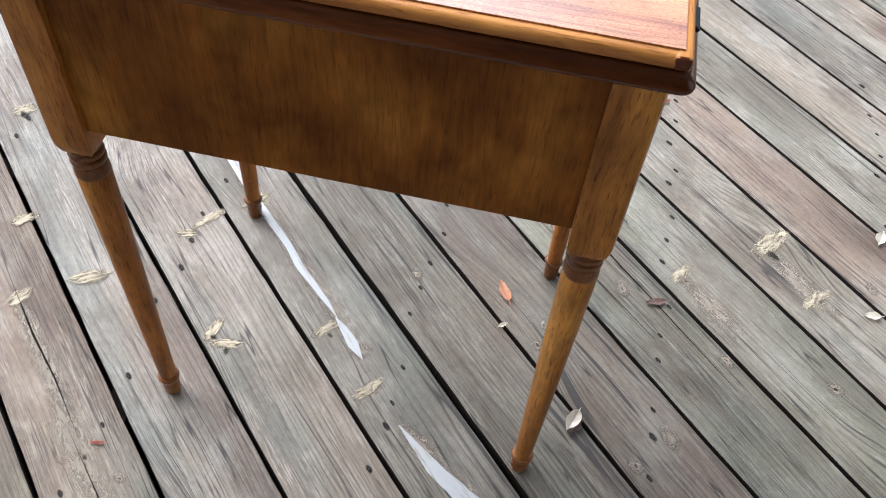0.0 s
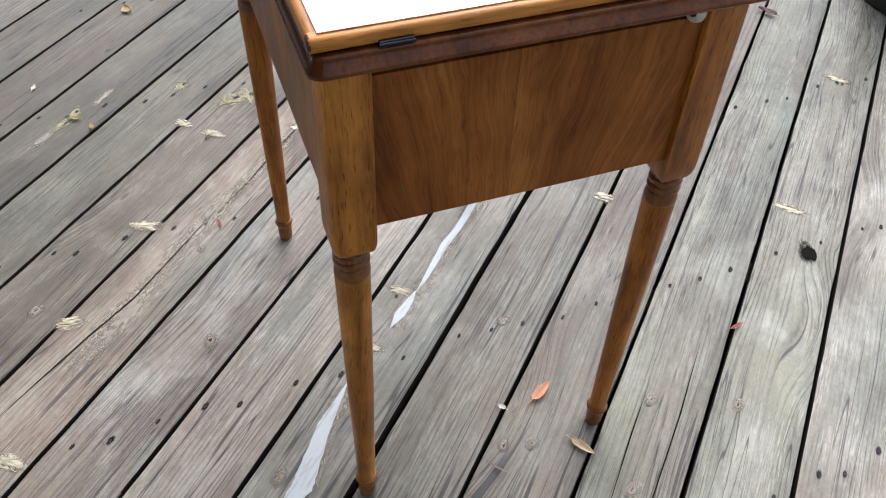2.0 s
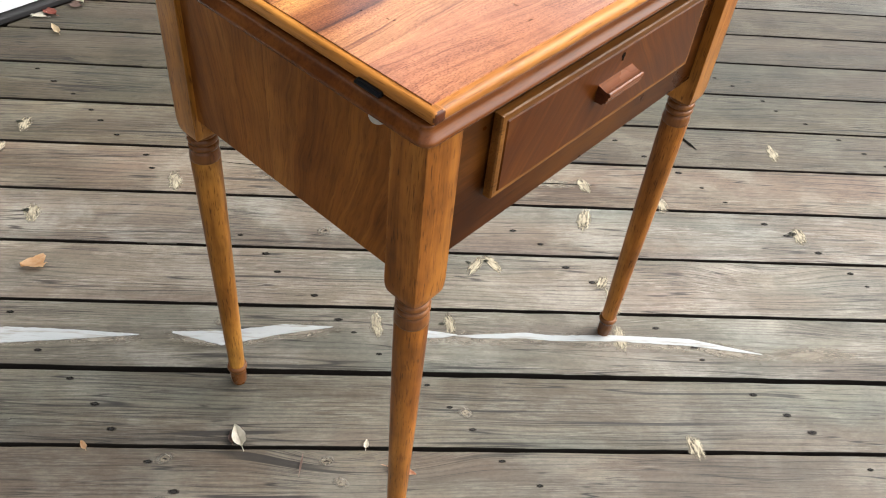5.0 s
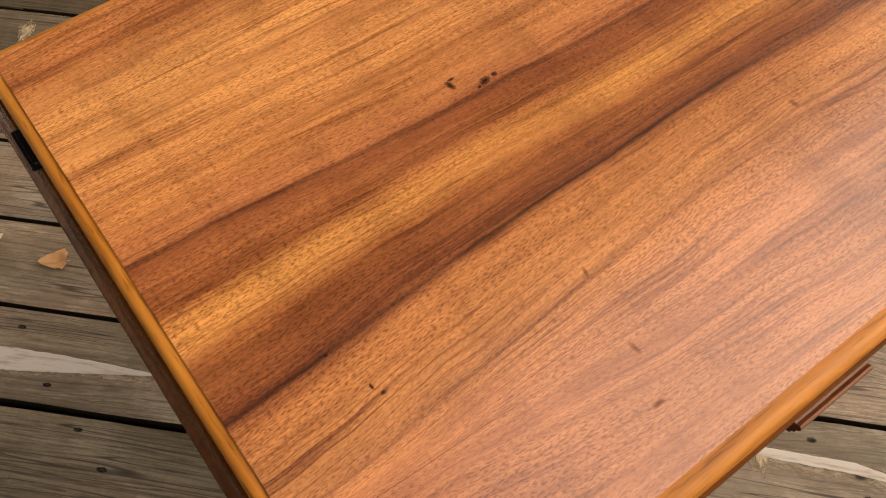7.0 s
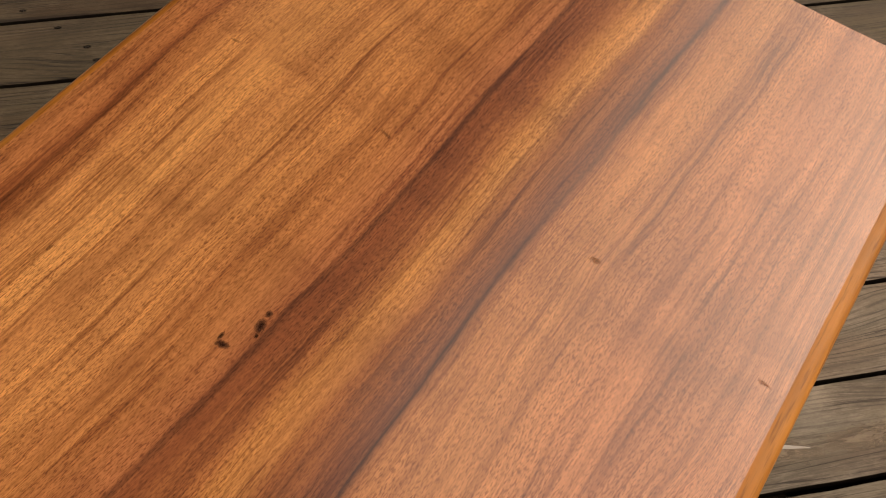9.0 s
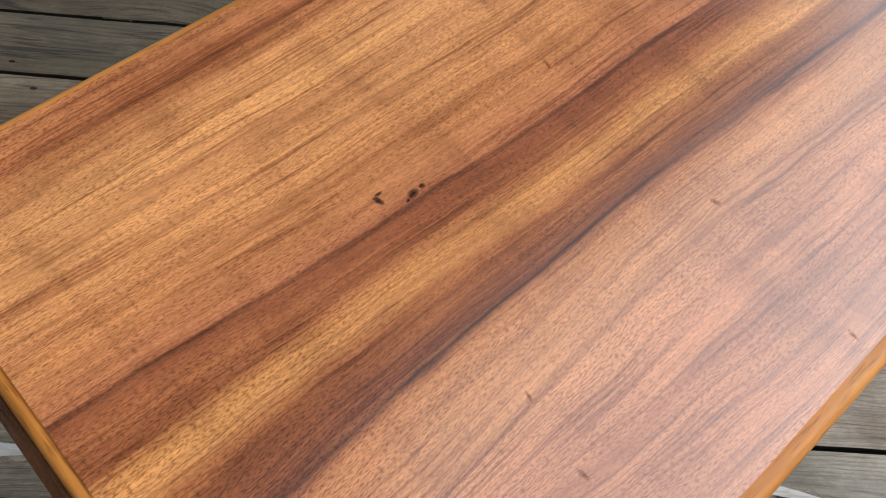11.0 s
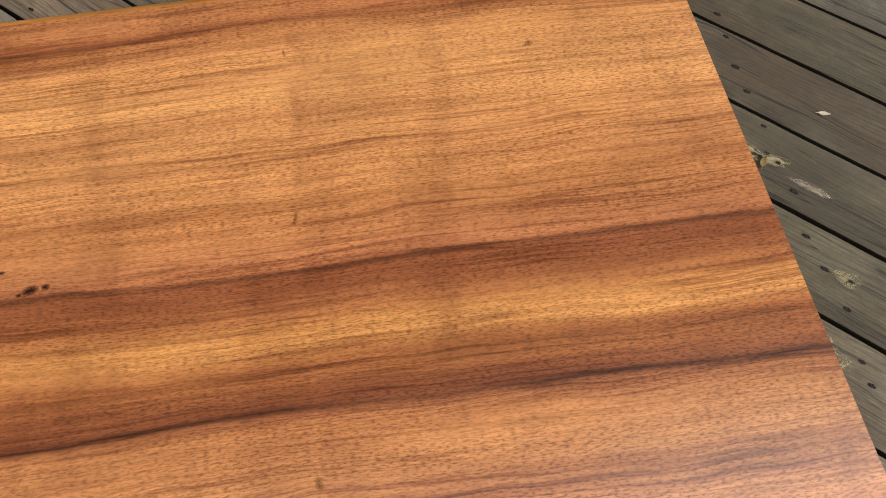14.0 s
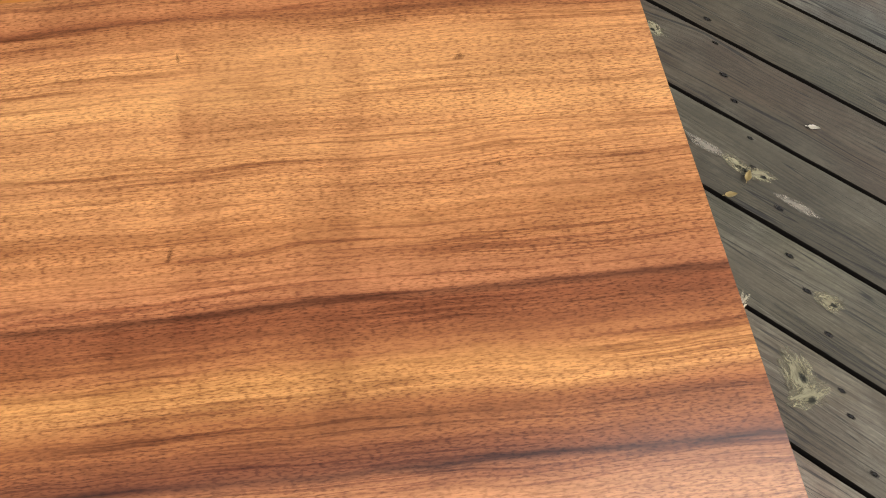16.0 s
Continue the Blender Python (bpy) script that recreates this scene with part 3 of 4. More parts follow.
HEART = feathered("dark_knot_heart", [(0.0, (0.012, 0.011, 0.008)), (0.3, (0.035, 0.034, 0.024)), (0.55, (0.075, 0.075, 0.055)), (0.9, (0.12, 0.115, 0.088))], 1.3, (0.25, 0.9), 0.85, 0.85, (60.0, 240.0, 1.0))
RUST = feathered("rusted_nail_stain", [(0.0, (0.014, 0.012, 0.011)), (0.45, (0.03, 0.026, 0.023)), (1.0, (0.09, 0.08, 0.07))], 0.5, (0.30, 0.95), 0.95)
SCUFF = feathered("dark_scuff", [(0.0, (0.045, 0.016, 0.009)), (1.0, (0.09, 0.032, 0.014))], 0.9, (0.10, 0.9), 0.62, 0.5, (900, 900, 1))
KNOT_MARK = feathered("small_veneer_knot", [(0.0, (0.20, 0.070, 0.026)), (1.0, (0.33, 0.13, 0.045))], 0.9, (0.1, 0.9), 0.28, 0.4, (900, 900, 1))


def leaf_skin(name, color, other):
    n = Nodes(name)
    c = n.coords()
    veins = n.noise(n.scaled(c, (60, 160, 60)), 1.0, 3.0, 0.6)
    tint = n.mix(n.ramp(veins, [(0.35, 0.0), (0.65, 1.0)]), color, other)
    return n.done(tint, 0.75, n.bump(veins, 0.4, 0.0006), Specular_IOR_Level=0.25)


LEAF_ORANGE = leaf_skin("dry_orange_leaf", (0.60, 0.28, 0.14), (0.70, 0.42, 0.27))
LEAF_TAN = leaf_skin("dry_tan_leaf", (0.52, 0.40, 0.24), (0.66, 0.54, 0.36))
LEAF_PEACH = leaf_skin("dry_peach_leaf", (0.66, 0.40, 0.20), (0.76, 0.56, 0.34))
LEAF_CREAM = leaf_skin("bleached_leaf", (0.72, 0.66, 0.54), (0.82, 0.78, 0.68))
LEAF_RED = leaf_skin("dry_red_leaf", (0.30, 0.085, 0.06), (0.42, 0.16, 0.12))
LEAF_BROWN = leaf_skin("dry_brown_leaf", (0.20, 0.13, 0.10), (0.30, 0.21, 0.18))
LEAF_YELLOW = leaf_skin("dry_yellow_leaf", (0.40, 0.29, 0.11), (0.48, 0.38, 0.18))


# ---- mesh helpers ----
def to_mesh(name, bm, material, smooth=False, angle=40):
    bmesh.ops.recalc_face_normals(bm, faces=bm.faces)
    me = bpy.data.meshes.new(name)
    bm.to_mesh(me)
    bm.free()
    me.materials.append(material)
    if smooth:
        me.shade_smooth()
        me.set_sharp_from_angle(angle=radians(angle))
    return me


def part(name, bm, material, parent, label="", smooth=False, angle=40):
    ob = new(name, to_mesh(name, bm, material, smooth, angle))
    ob.parent = parent
    return tagged(ob, label)


def thing(name, label, category, kind="", group="", place=None):
    ob = new(name)
    ob.empty_display_size = 0.05
    if place is not None:
        ob.matrix_world = place
    return tagged(ob, label, category, group, kind)


def box(x0, y0, z0, x1, y1, z1, bevel=0.0, segments=2):
    bm = bmesh.new()
    bmesh.ops.create_cube(bm, size=1)
    for v in bm.verts:
        v.co = Vector(((x0 + x1) / 2 + v.co.x * (x1 - x0), (y0 + y1) / 2 + v.co.y * (y1 - y0), (z0 + z1) / 2 + v.co.z * (z1 - z0)))
    if bevel:
        bmesh.ops.bevel(bm, geom=bm.edges[:], offset=bevel, segments=segments, affect="EDGES", profile=0.5)
    return bm


def loops_to_bm(loops, cap=True):
    """Joins closed loops of equally many points, one above the other."""
    bm = bmesh.new()
    rows = [[bm.verts.new(p) for p in loop] for loop in loops]
    n = len(rows[0])
    for a, b in zip(rows, rows[1:]):
        for i in range(n):
            bm.faces.new((a[i], a[(i + 1) % n], b[(i + 1) % n], b[i]))
    if cap:
        bm.faces.new(rows[0])
        bm.faces.new(rows[-1])
    return bm


def round_rect(x0, y0, x1, y1, radius, z, steps=5):
    pts = []
    for cx, cy, start in ((x1 - radius, y1 - radius, 0), (x0 + radius, y1 - radius, 90), (x0 + radius, y0 + radius, 180), (x1 - radius, y0 + radius, 270)):
        for i in range(steps + 1):
            a = radians(start + 90 * i / steps)
            pts.append((cx + radius * math.cos(a), cy + radius * math.sin(a), z))
    return pts


def turned(profile, sides=24):
    """A lathe shape from rows of radius and height."""
    return loops_to_bm([[(r * math.cos(2 * math.pi * i / sides), r * math.sin(2 * math.pi * i / sides), z) for i in range(sides)] for r, z in profile])


def blob(rx, ry, height, seed, sides=12, lift=0.0):
    """A low uneven patch with a domed top."""
    rnd = random.Random(seed)
    k = [rnd.uniform(0.7, 1.2) for _ in range(sides)]
    loops = []
    for s, z in ((1.0, 0.0), (0.92, height * 0.7), (0.55, height)):
        loops.append([(rx * s * k[i] * math.cos(2 * math.pi * i / sides), ry * s * k[i] * math.sin(2 * math.pi * i / sides), lift + z) for i in range(sides)])
    return loops_to_bm(loops)


# ---- ground and house ----
bm = bmesh.new()
bmesh.ops.create_grid(bm, x_segments=1, y_segments=1, size=400)
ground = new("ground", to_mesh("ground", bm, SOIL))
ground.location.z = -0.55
tagged(ground, "dark shaded soil underneath the raised deck", "ground", kind="structure")

WALL_Y = 1.428
wall = new("wall_north", to_mesh("wall_north", box(-7, WALL_Y + 0.02, -0.55, 1.1, WALL_Y + 0.2, 3.6), SIDING))
tagged(wall, "plain dark stained house wall beside the deck", "wall", kind="structure")
# unseen overhang, added to block the sky where the top's reflection goes dark
eave = new("roof_overhang", to_mesh("roof_overhang", box(-7, 0.42, 2.6, 2.6, WALL_Y + 0.2, 2.75), SIDING))
tagged(eave, "plain dark soffit of an unseen house roof overhang", "roof", kind="structure")
trim = new("trim", to_mesh("trim", box(-7, WALL_Y, 0.020, 1.1, WALL_Y + 0.02, 0.42, 0.003), WHITE_TRIM))
tagged(trim, "white painted skirting board along the house wall", "trim", kind="structure")
strip = new("flashing_strip", to_mesh("flashing_strip", box(-7, WALL_Y - 0.020, 0.002, 1.1, WALL_Y + 0.018, 0.018, 0.003), FLASHING))
tagged(strip, "black metal flashing strip where deck meets wall", "flashing", kind="structure")


# ---- the sewing table ----
H = 0.7755
table = thing("sewing_table", "varnished walnut sewing table with folded lid and drawer, on turned legs", "table")

# lid: amber edged board with a figured veneer laid in
LX0, LX1, LY0, LY1 = -0.3082, 0.2816, -0.2145, 0.2085
lid_rows = [(0.0045, 0.7608), (0.0018, 0.7618), (0.0004, 0.7638), (0.0, 0.7665), (0.0005, 0.7692), (0.0018, 0.7716), (0.0038, 0.7731), (0.0062, 0.7738), (0.0100, 0.7738)]
lid = part("lid", loops_to_bm([round_rect(LX0 + d, LY0 + d, LX1 - d, LY1 - d, 0.0065 - d * 0.55, z) for d, z in lid_rows]), RIM, table, "amber wooden lid with a rounded edge", True, 50)
VX0, VX1, VY0, VY1 = -0.3010, 0.2808, -0.2040, 0.1995


def across(x, y):
    """The place across the grain, straightened along the dark lines of the figure."""
    e = np.interp(x, [-0.291, -0.237, -0.178, -0.133, -0.068, -0.017, 0.03, 0.28], [-0.139, -0.146, -0.154, -0.163, -0.171, -0.177, -0.180, -0.183])
    f = np.interp(x, [-0.3, -0.247, -0.19, -0.13, -0.062, 0.038, 0.10, 0.156, 0.28], [-0.122, -0.118, -0.1125, -0.107, -0.1035, -0.100, -0.106, -0.108, -0.110])
    b = np.interp(x, [-0.3, -0.256, -0.2, -0.135, -0.067, 0.003, 0.05, 0.108, 0.17, 0.28], [-0.0665, -0.0655, -0.061, -0.058, -0.058, -0.056, -0.058, -0.061, -0.062, -0.067])
    a = np.interp(x, [-0.3, -0.256, -0.2, -0.138, -0.068, -0.024, 0.045, 0.1, 0.15, 0.28], [0.0315, 0.029, 0.024, 0.019, 0.016, 0.012, 0.0105, 0.012, 0.010, 0.0075])
    c = np.interp(x, [-0.3, -0.136, -0.04, 0.015, 0.069, 0.126, 0.19, 0.269], [0.171, 0.172, 0.174, 0.178, 0.176, 0.1725, 0.172, 0.170])
    return float(np.interp(y, [-0.215, e, f, b, a, c, 0.215], [-0.215, -0.165, -0.104, -0.058, 0.017, 0.179, 0.215]))


NX, NY = 72, 56
bm = bmesh.new()
grid = [[bm.verts.new((VX0 + (VX1 - VX0) * i / NX, VY0 + (VY1 - VY0) * j / NY, H)) for i in range(NX + 1)] for j in range(NY + 1)]
for j in range(NY):
    for i in range(NX):
        bm.faces.new((grid[j][i], grid[j][i + 1], grid[j + 1][i + 1], grid[j + 1][i]))
rim = [e for e in bm.edges if e.is_boundary]
low = bmesh.ops.extrude_edge_only(bm, edges=rim)
for v in low["geom"]:
    if isinstance(v, bmesh.types.BMVert):
        v.co.z = 0.7728
layer = bm.loops.layers.uv.new("grain")
for face in bm.faces:
    for loop in face.loops:
        p = loop.vert.co
        loop[layer].uv = (p.x, across(p.x, p.y))
part("veneer", bm, VENEER, lid, "golden brown figured veneer with dark grain lines")

# the west edging runs through to both corners and shows its dark end grain there
edging_mesh = to_mesh("edging", box(LX0 - 0.0003, LY0 - 0.0005, 0.7609, -0.2935, LY1 + 0.0005, 0.7741, 0.0042, 4), RIM_Y, True, 35)
edging_mesh.materials.append(END_FACE)
for face in edging_mesh.polygons:
    if abs(face.normal.y) > 0.55:
        face.material_index = 1
edging = new("edging", edging_mesh)
edging.parent = lid
tagged(edging, "amber edge strip with dark end grain")

# small dark flaws of the veneer: place, half sizes, turn
FLAWS = [(-0.1030, 0.0300, 0.0024, 0.0046, 15, SCUFF), (-0.1000, 0.0335, 0.0040, 0.0012, 0, SCUFF), (-0.0850, 0.0215, 0.0056, 0.0034, 20, SCUFF), (-0.0780, 0.0225, 0.0030, 0.0020, 0, SCUFF), (-0.0905, 0.0200, 0.0022, 0.0014, 0, SCUFF),
         (-0.2360, -0.0960, 0.0025, 0.0014, 10, SCUFF), (-0.2385, -0.0905, 0.0010, 0.0022, 0, SCUFF), (-0.2470, -0.0650, 0.0019, 0.0014, 0, SCUFF),
         (0.0430, 0.0410, 0.0016, 0.0050, -12, KNOT_MARK), (0.0450, 0.1520, 0.0013, 0.0042, 8, KNOT_MARK), (0.0430, -0.0920, 0.0026, 0.0046, 10, KNOT_MARK), (0.0330, -0.1930, 0.0016, 0.0045, -8, KNOT_MARK),
         (0.1820, 0.1360, 0.0034, 0.0024, 20, KNOT_MARK), (0.1910, 0.0710, 0.0022, 0.0014, 0, KNOT_MARK), (-0.1210, -0.1040, 0.0014, 0.0040, -15, KNOT_MARK), (-0.1290, -0.1480, 0.0020, 0.0050, 5, KNOT_MARK), (-0.1400, -0.1740, 0.0052, 0.0018, 0, KNOT_MARK), (-0.1140, 0.1340, 0.0030, 0.0014, 0, KNOT_MARK)]
for i, (x, y, rx, ry, turn, mat) in enumerate(FLAWS):
    m = part("flaw", blob(rx, ry * 1.05, 0.00008, 40 + i, 14), mat, lid)
    m.matrix_basis = pose(x, y, H + 0.00006, 0, 0, turn)

# top moulding under the lid
BX0, BX1, BY0, BY1 = -0.3175, 0.2900, -0.2165, 0.2125
rows = [(0.016, 0.7402), (0.0060, 0.7403), (0.0024, 0.7410), (0.0004, 0.7426), (0.0, 0.7446), (0.0006, 0.7464), (0.0017, 0.7477), (0.0030, 0.7492), (0.0044, 0.7513), (0.0056, 0.7538), (0.0063, 0.7562), (0.0066, 0.7580), (0.0076, 0.7589), (0.0125, 0.7590)]
part("top_moulding", loops_to_bm([round_rect(BX0 + d, BY0 + d, BX1 - d, BY1 - d, 0.013 - d * 0.6, z, 6) for d, z in rows]), MOULDING, table, "red brown rounded moulding", True, 60)

# case
PW, PE, PY, PB = -0.2940, 0.2665, 0.1950, 0.5505
part("side_panel", box(PW, -0.165, PB - 0.002, PW + 0.016, 0.165, 0.7225, 0.0008), SIDE, table, "dark walnut side panel")
part("side_panel", box(PE - 0.016, -0.165, PB - 0.002, PE, 0.165, 0.7400, 0.0008), PANEL, table, "dark walnut side panel")
part("back_panel", box(-0.264, PY - 0.014, PB, 0.236, PY, 0.7400, 0.0008), PANEL, table, "dark walnut back panel")
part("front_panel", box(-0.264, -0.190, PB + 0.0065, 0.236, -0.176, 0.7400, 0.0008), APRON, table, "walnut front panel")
part("bottom_board", box(-0.277, -0.175, PB + 0.012, 0.249, 0.180, PB + 0.022), PANEL, table)
# near-black strip paints the shade inside the slot
part("slot_shade", box(PW + 0.005, -0.162, 0.7227, PW + 0.014, 0.162, 0.7400), HOLE, table, "near-black strip standing in for shade in the slot above the side panel")
roller = part("catch", turned([(0.0088, 0.0), (0.0094, 0.005), (0.0090, 0.011), (0.0074, 0.0148), (0.0045, 0.0170), (0.0012, 0.0176)], 20), FELT, table, "off-white felt catch", True, 80)
roller.matrix_basis = pose(-0.2995, -0.1440, 0.7403, 180)
part("catch_plate", box(-0.307, -0.139, 0.7320, -0.295, -0.1345, 0.7402, 0.0006), IRON, table, "small dark metal plate")

# legs: chamfered block, turned rings, long taper, bead and foot
R = 0.0222
c1 = 0.0085
octo = [(-R, -R + 0.0), (R - 0.0006, -R), (R, -R + 0.0006), (R, R - c1), (R - c1 * 0.30, R - c1 * 0.30), (R - c1, R), (-R + 0.0006, R), (-R, R - 0.0006)]
def block_loop(s, z):
    return [(x * s, y * s, z) for x, y in octo]
leg_rows = [(1.0, 0.7402), (1.0, 0.540), (0.985, 0.530), (0.93, 0.522), (0.86, 0.518)]
leg_mesh = to_mesh("leg", loops_to_bm([block_loop(s, z) for s, z in leg_rows]), LEG, True, 25)
ring_rows = [(0.0150, 0.5200), (0.0180, 0.5190), (0.0189, 0.5160), (0.0180, 0.5130), (0.0158, 0.5113), (0.0183, 0.5096), (0.0193, 0.5062), (0.0183, 0.5028), (0.0159, 0.5012),
             (0.0184, 0.4996), (0.0194, 0.4962), (0.0184, 0.4928), (0.0160, 0.4912), (0.0176, 0.4895), (0.0186, 0.4860), (0.0194, 0.4800), (0.0195, 0.4768), (0.0184, 0.4745)]
ring_mesh = to_mesh("turned_ring", turned(ring_rows, 32), RING, True, 60)
taper_rows = [(0.0186, 0.4748)] + [(0.0191 - 0.0069 * ((0.472 - z) / 0.425) ** 1.15, z) for z in [0.472 - 0.0425 * i for i in range(11)]] + [(0.0120, 0.0455)]
taper_mesh = to_mesh("taper", turned(taper_rows, 32), LEG, True, 60)
foot_rows = [(0.0118, 0.0460), (0.0142, 0.0450), (0.0157, 0.0415), (0.0157, 0.0390), (0.0142, 0.0355), (0.0124, 0.0340), (0.0126, 0.0290), (0.0128, 0.0200), (0.0122, 0.0060), (0.0112, 0.0008), (0.0090, 0.0002)]
foot_mesh = to_mesh("foot", turned(foot_rows, 28), RING, True, 60)
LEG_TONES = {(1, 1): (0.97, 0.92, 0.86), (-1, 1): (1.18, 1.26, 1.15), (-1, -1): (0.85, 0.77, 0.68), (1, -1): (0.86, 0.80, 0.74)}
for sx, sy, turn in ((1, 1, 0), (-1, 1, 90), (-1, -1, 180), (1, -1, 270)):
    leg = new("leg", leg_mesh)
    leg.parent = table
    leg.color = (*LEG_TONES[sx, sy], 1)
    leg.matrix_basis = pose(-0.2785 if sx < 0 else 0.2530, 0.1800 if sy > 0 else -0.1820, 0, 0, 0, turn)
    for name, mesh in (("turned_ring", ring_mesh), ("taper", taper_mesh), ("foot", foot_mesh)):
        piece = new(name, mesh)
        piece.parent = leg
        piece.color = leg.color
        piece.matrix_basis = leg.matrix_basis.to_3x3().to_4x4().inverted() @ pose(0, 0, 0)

# hinges
for y in (0.1395, -0.1425):
    hinge = part("hinge", box(-0.3120, y - 0.0145, 0.7598, -0.3072, y + 0.0145, 0.7654, 0.0010), IRON, table, "black metal hinge")
    pin = turned([(0.0010, -0.0150), (0.0018, -0.0146), (0.0018, 0.0146), (0.0010, 0.0150)], 12)
    p = part("hinge_pin", pin, IRON, hinge, "", True)
    p.matrix_basis = pose(-0.3124, y, 0.7624, 90)

# drawer
DX0, DX1, DZ0, DZ1, DY = -0.1990, 0.1730, 0.6115, 0.7125, -0.1900
drawer = part("drawer", box(DX0 + 0.004, DY - 0.004, DZ0 + 0.004, DX1 - 0.004, DY + 0.12, DZ1 - 0.004), HOLE, table, "closed walnut drawer")


def framed(rows):
    return loops_to_bm([[(DX0 + d, y, DZ0 + d), (DX1 - d, y, DZ0 + d), (DX1 - d, y, DZ1 - d), (DX0 + d, y, DZ1 - d)] for d, y in rows])


part("drawer_edge", framed([(0.003, DY - 0.0015), (0.0, DY - 0.003), (0.0, DY - 0.0115), (0.0012, DY - 0.0132), (0.0035, DY - 0.0140), (0.0060, DY - 0.0136)]), LIP, drawer, "lighter moulded drawer edge", True, 30)
part("drawer_front", framed([(0.0070, DY - 0.010), (0.0070, DY - 0.0138), (0.0084, DY - 0.0150)]), DRAWER, drawer, "crossbanded walnut drawer front")
# the pull: hollow top running out to a lip, three ribs below it, darker ends
prof = [(0.0, -0.0095), (0.0110, -0.0090), (0.0125, -0.0072), (0.0135, -0.0060), (0.0160, -0.0056), (0.0168, -0.0038), (0.0160, -0.0022), (0.0182, -0.0016), (0.0188, 0.0004), (0.0178, 0.0020), (0.0198, 0.0028), (0.0207, 0.0050), (0.0200, 0.0072), (0.0182, 0.0080), (0.0155, 0.0070), (0.0115, 0.0074), (0.0060, 0.0090), (0.0, 0.0104)]
handle = part("handle", loops_to_bm([[(x, DY - 0.0148 - a * 0.82, 0.6655 + b * 1.05) for a, b in prof] for x in (-0.0395, -0.0390, 0.0230, 0.0235)]), HANDLE, drawer, "ribbed red brown wooden handle", True, 30)
handle.data.materials.append(END_FACE)
for face in handle.data.polygons:
    if abs(face.normal.x) > 0.9:
        face.material_index = 1
k = turned([(0.0030, 0.0), (0.0034, 0.0006), (0.0020, 0.0006)], 14)
key = part("keyhole", k, HOLE, drawer, "dark keyhole")
key.matrix_basis = pose(-0.001, DY - 0.0149, 0.6970, 90)
part("keyhole_slot", box(-0.0023, DY - 0.0155, 0.6905, 0.0003, DY - 0.0147, 0.6965), HOLE, drawer, "dark keyhole")

# ---- leaves on the deck ----
def leaf_mesh(name, mat, length, width, curl, seed, heart=False):
    """A thin curled leaf with a folded midrib and an uneven edge."""
    rnd = random.Random(seed)
    bm = bmesh.new()
    n, rows = 9, []
    for i in range(n + 1):
        u = i / n
        w = width * 0.5 * ((math.sin(math.pi * min(1, u ** 0.75)) ** 0.8) if not heart else min(1.0, 0.45 + 5 * u) * 1.1 * (1 - u) ** 0.62) + 0.0003
        row = []
        for s in (-1, -0.5, 0, 0.5, 1):
            jig = rnd.uniform(0.86, 1.1) if abs(s) == 1 else 1
            z = 0.0012 + abs(s) * width * 0.5 * curl + curl * length * 0.28 * (u - 0.5) ** 2 + rnd.uniform(0, 0.0008)
            lobe = -abs(s) * length * 0.2 * (1 - u) ** 3 if heart else 0.0
            row.append(bm.verts.new((length * (u - 0.5) + lobe, s * w * jig, z)))
        rows.append(row)
    for a, b in zip(rows, rows[1:]):
        for j in range(4):
            bm.faces.new((a[j], a[j + 1], b[j + 1], b[j]))
    bmesh.ops.solidify(bm, geom=bm.faces[:], thickness=0.0004)
    return to_mesh(name, bm, mat, True, 70)


def leaf(x, y, turn, mat, label, length=0.04, width=0.016, curl=0.25, seed=1, heart=False, tilt=0.0):
    ob = tagged(thing("fallen_leaf", label, "leaf", group="fallen leaves on the deck", place=pose(x, y, 0.0012, tilt, 0, turn)))
    blade = new("blade", leaf_mesh("blade", mat, length, width, curl, seed, heart))
    blade.parent = ob
    stalk = part("stalk", turned([(0.0004, 0.0), (0.0005, length * 0.12), (0.0003, length * 0.22)], 6), mat, ob)
    stalk.matrix_basis = pose(-length * 0.5, 0, 0.0022 + curl * length * 0.06, 0, -85)
    return ob


leaf(-0.207, -0.126, -62, LEAF_ORANGE, "curled dry orange leaf lying on deck boards", 0.046, 0.017, 0.30, 1)
leaf(-0.318, -0.145, -148, LEAF_TAN, "pale tan dry leaf lying on deck boards", 0.042, 0.014, 0.32, 2)
leaf(-0.347, 0.092, 68, LEAF_CREAM, "bleached cream leaf curled upwards on deck boards", 0.040, 0.020, 0.75, 3)
leaf(-0.355, 0.100, 60, LEAF_BROWN, "small reddish brown leaf scrap beside a cream leaf", 0.022, 0.010, 0.4, 13)
leaf(-0.462, -0.168, 20, LEAF_BROWN, "dark brown dry leaf lying on deck boards", 0.036, 0.014, 0.30, 4)
leaf(-0.214, -0.055, 40, LEAF_CREAM, "tiny white leaf scrap on deck boards", 0.016, 0.008, 0.6, 5)
leaf(-0.391, 0.633, 150, LEAF_PEACH, "broad folded peach-coloured leaf on deck boards", 0.037, 0.034, 0.55, 6, True)
leaf(-0.194, -0.496, 100, LEAF_RED, "thin dry red leaf lying on deck boards", 0.030, 0.007, 0.3, 7)
leaf(-0.453, -0.692, 30, LEAF_RED, "small dry red leaf lying on deck boards", 0.026, 0.010, 0.3, 8)
leaf(-0.865, -0.417, 70, LEAF_CREAM, "bleached pale leaf on weathered boards", 0.034, 0.020, 0.35, 9)
leaf(-0.830, -0.233, 10, LEAF_CREAM, "bleached pale leaf on weathered boards", 0.030, 0.016, 0.35, 10)
leaf(0.322, 0.290, 10, LEAF_RED, "tiny dry red leaf scrap on deck boards", 0.022, 0.006, 0.3, 11)
leaf(0.719, 0.520, 60, LEAF_YELLOW, "small yellow leaf caught in a deck gap", 0.022, 0.010, 0.4, 12)
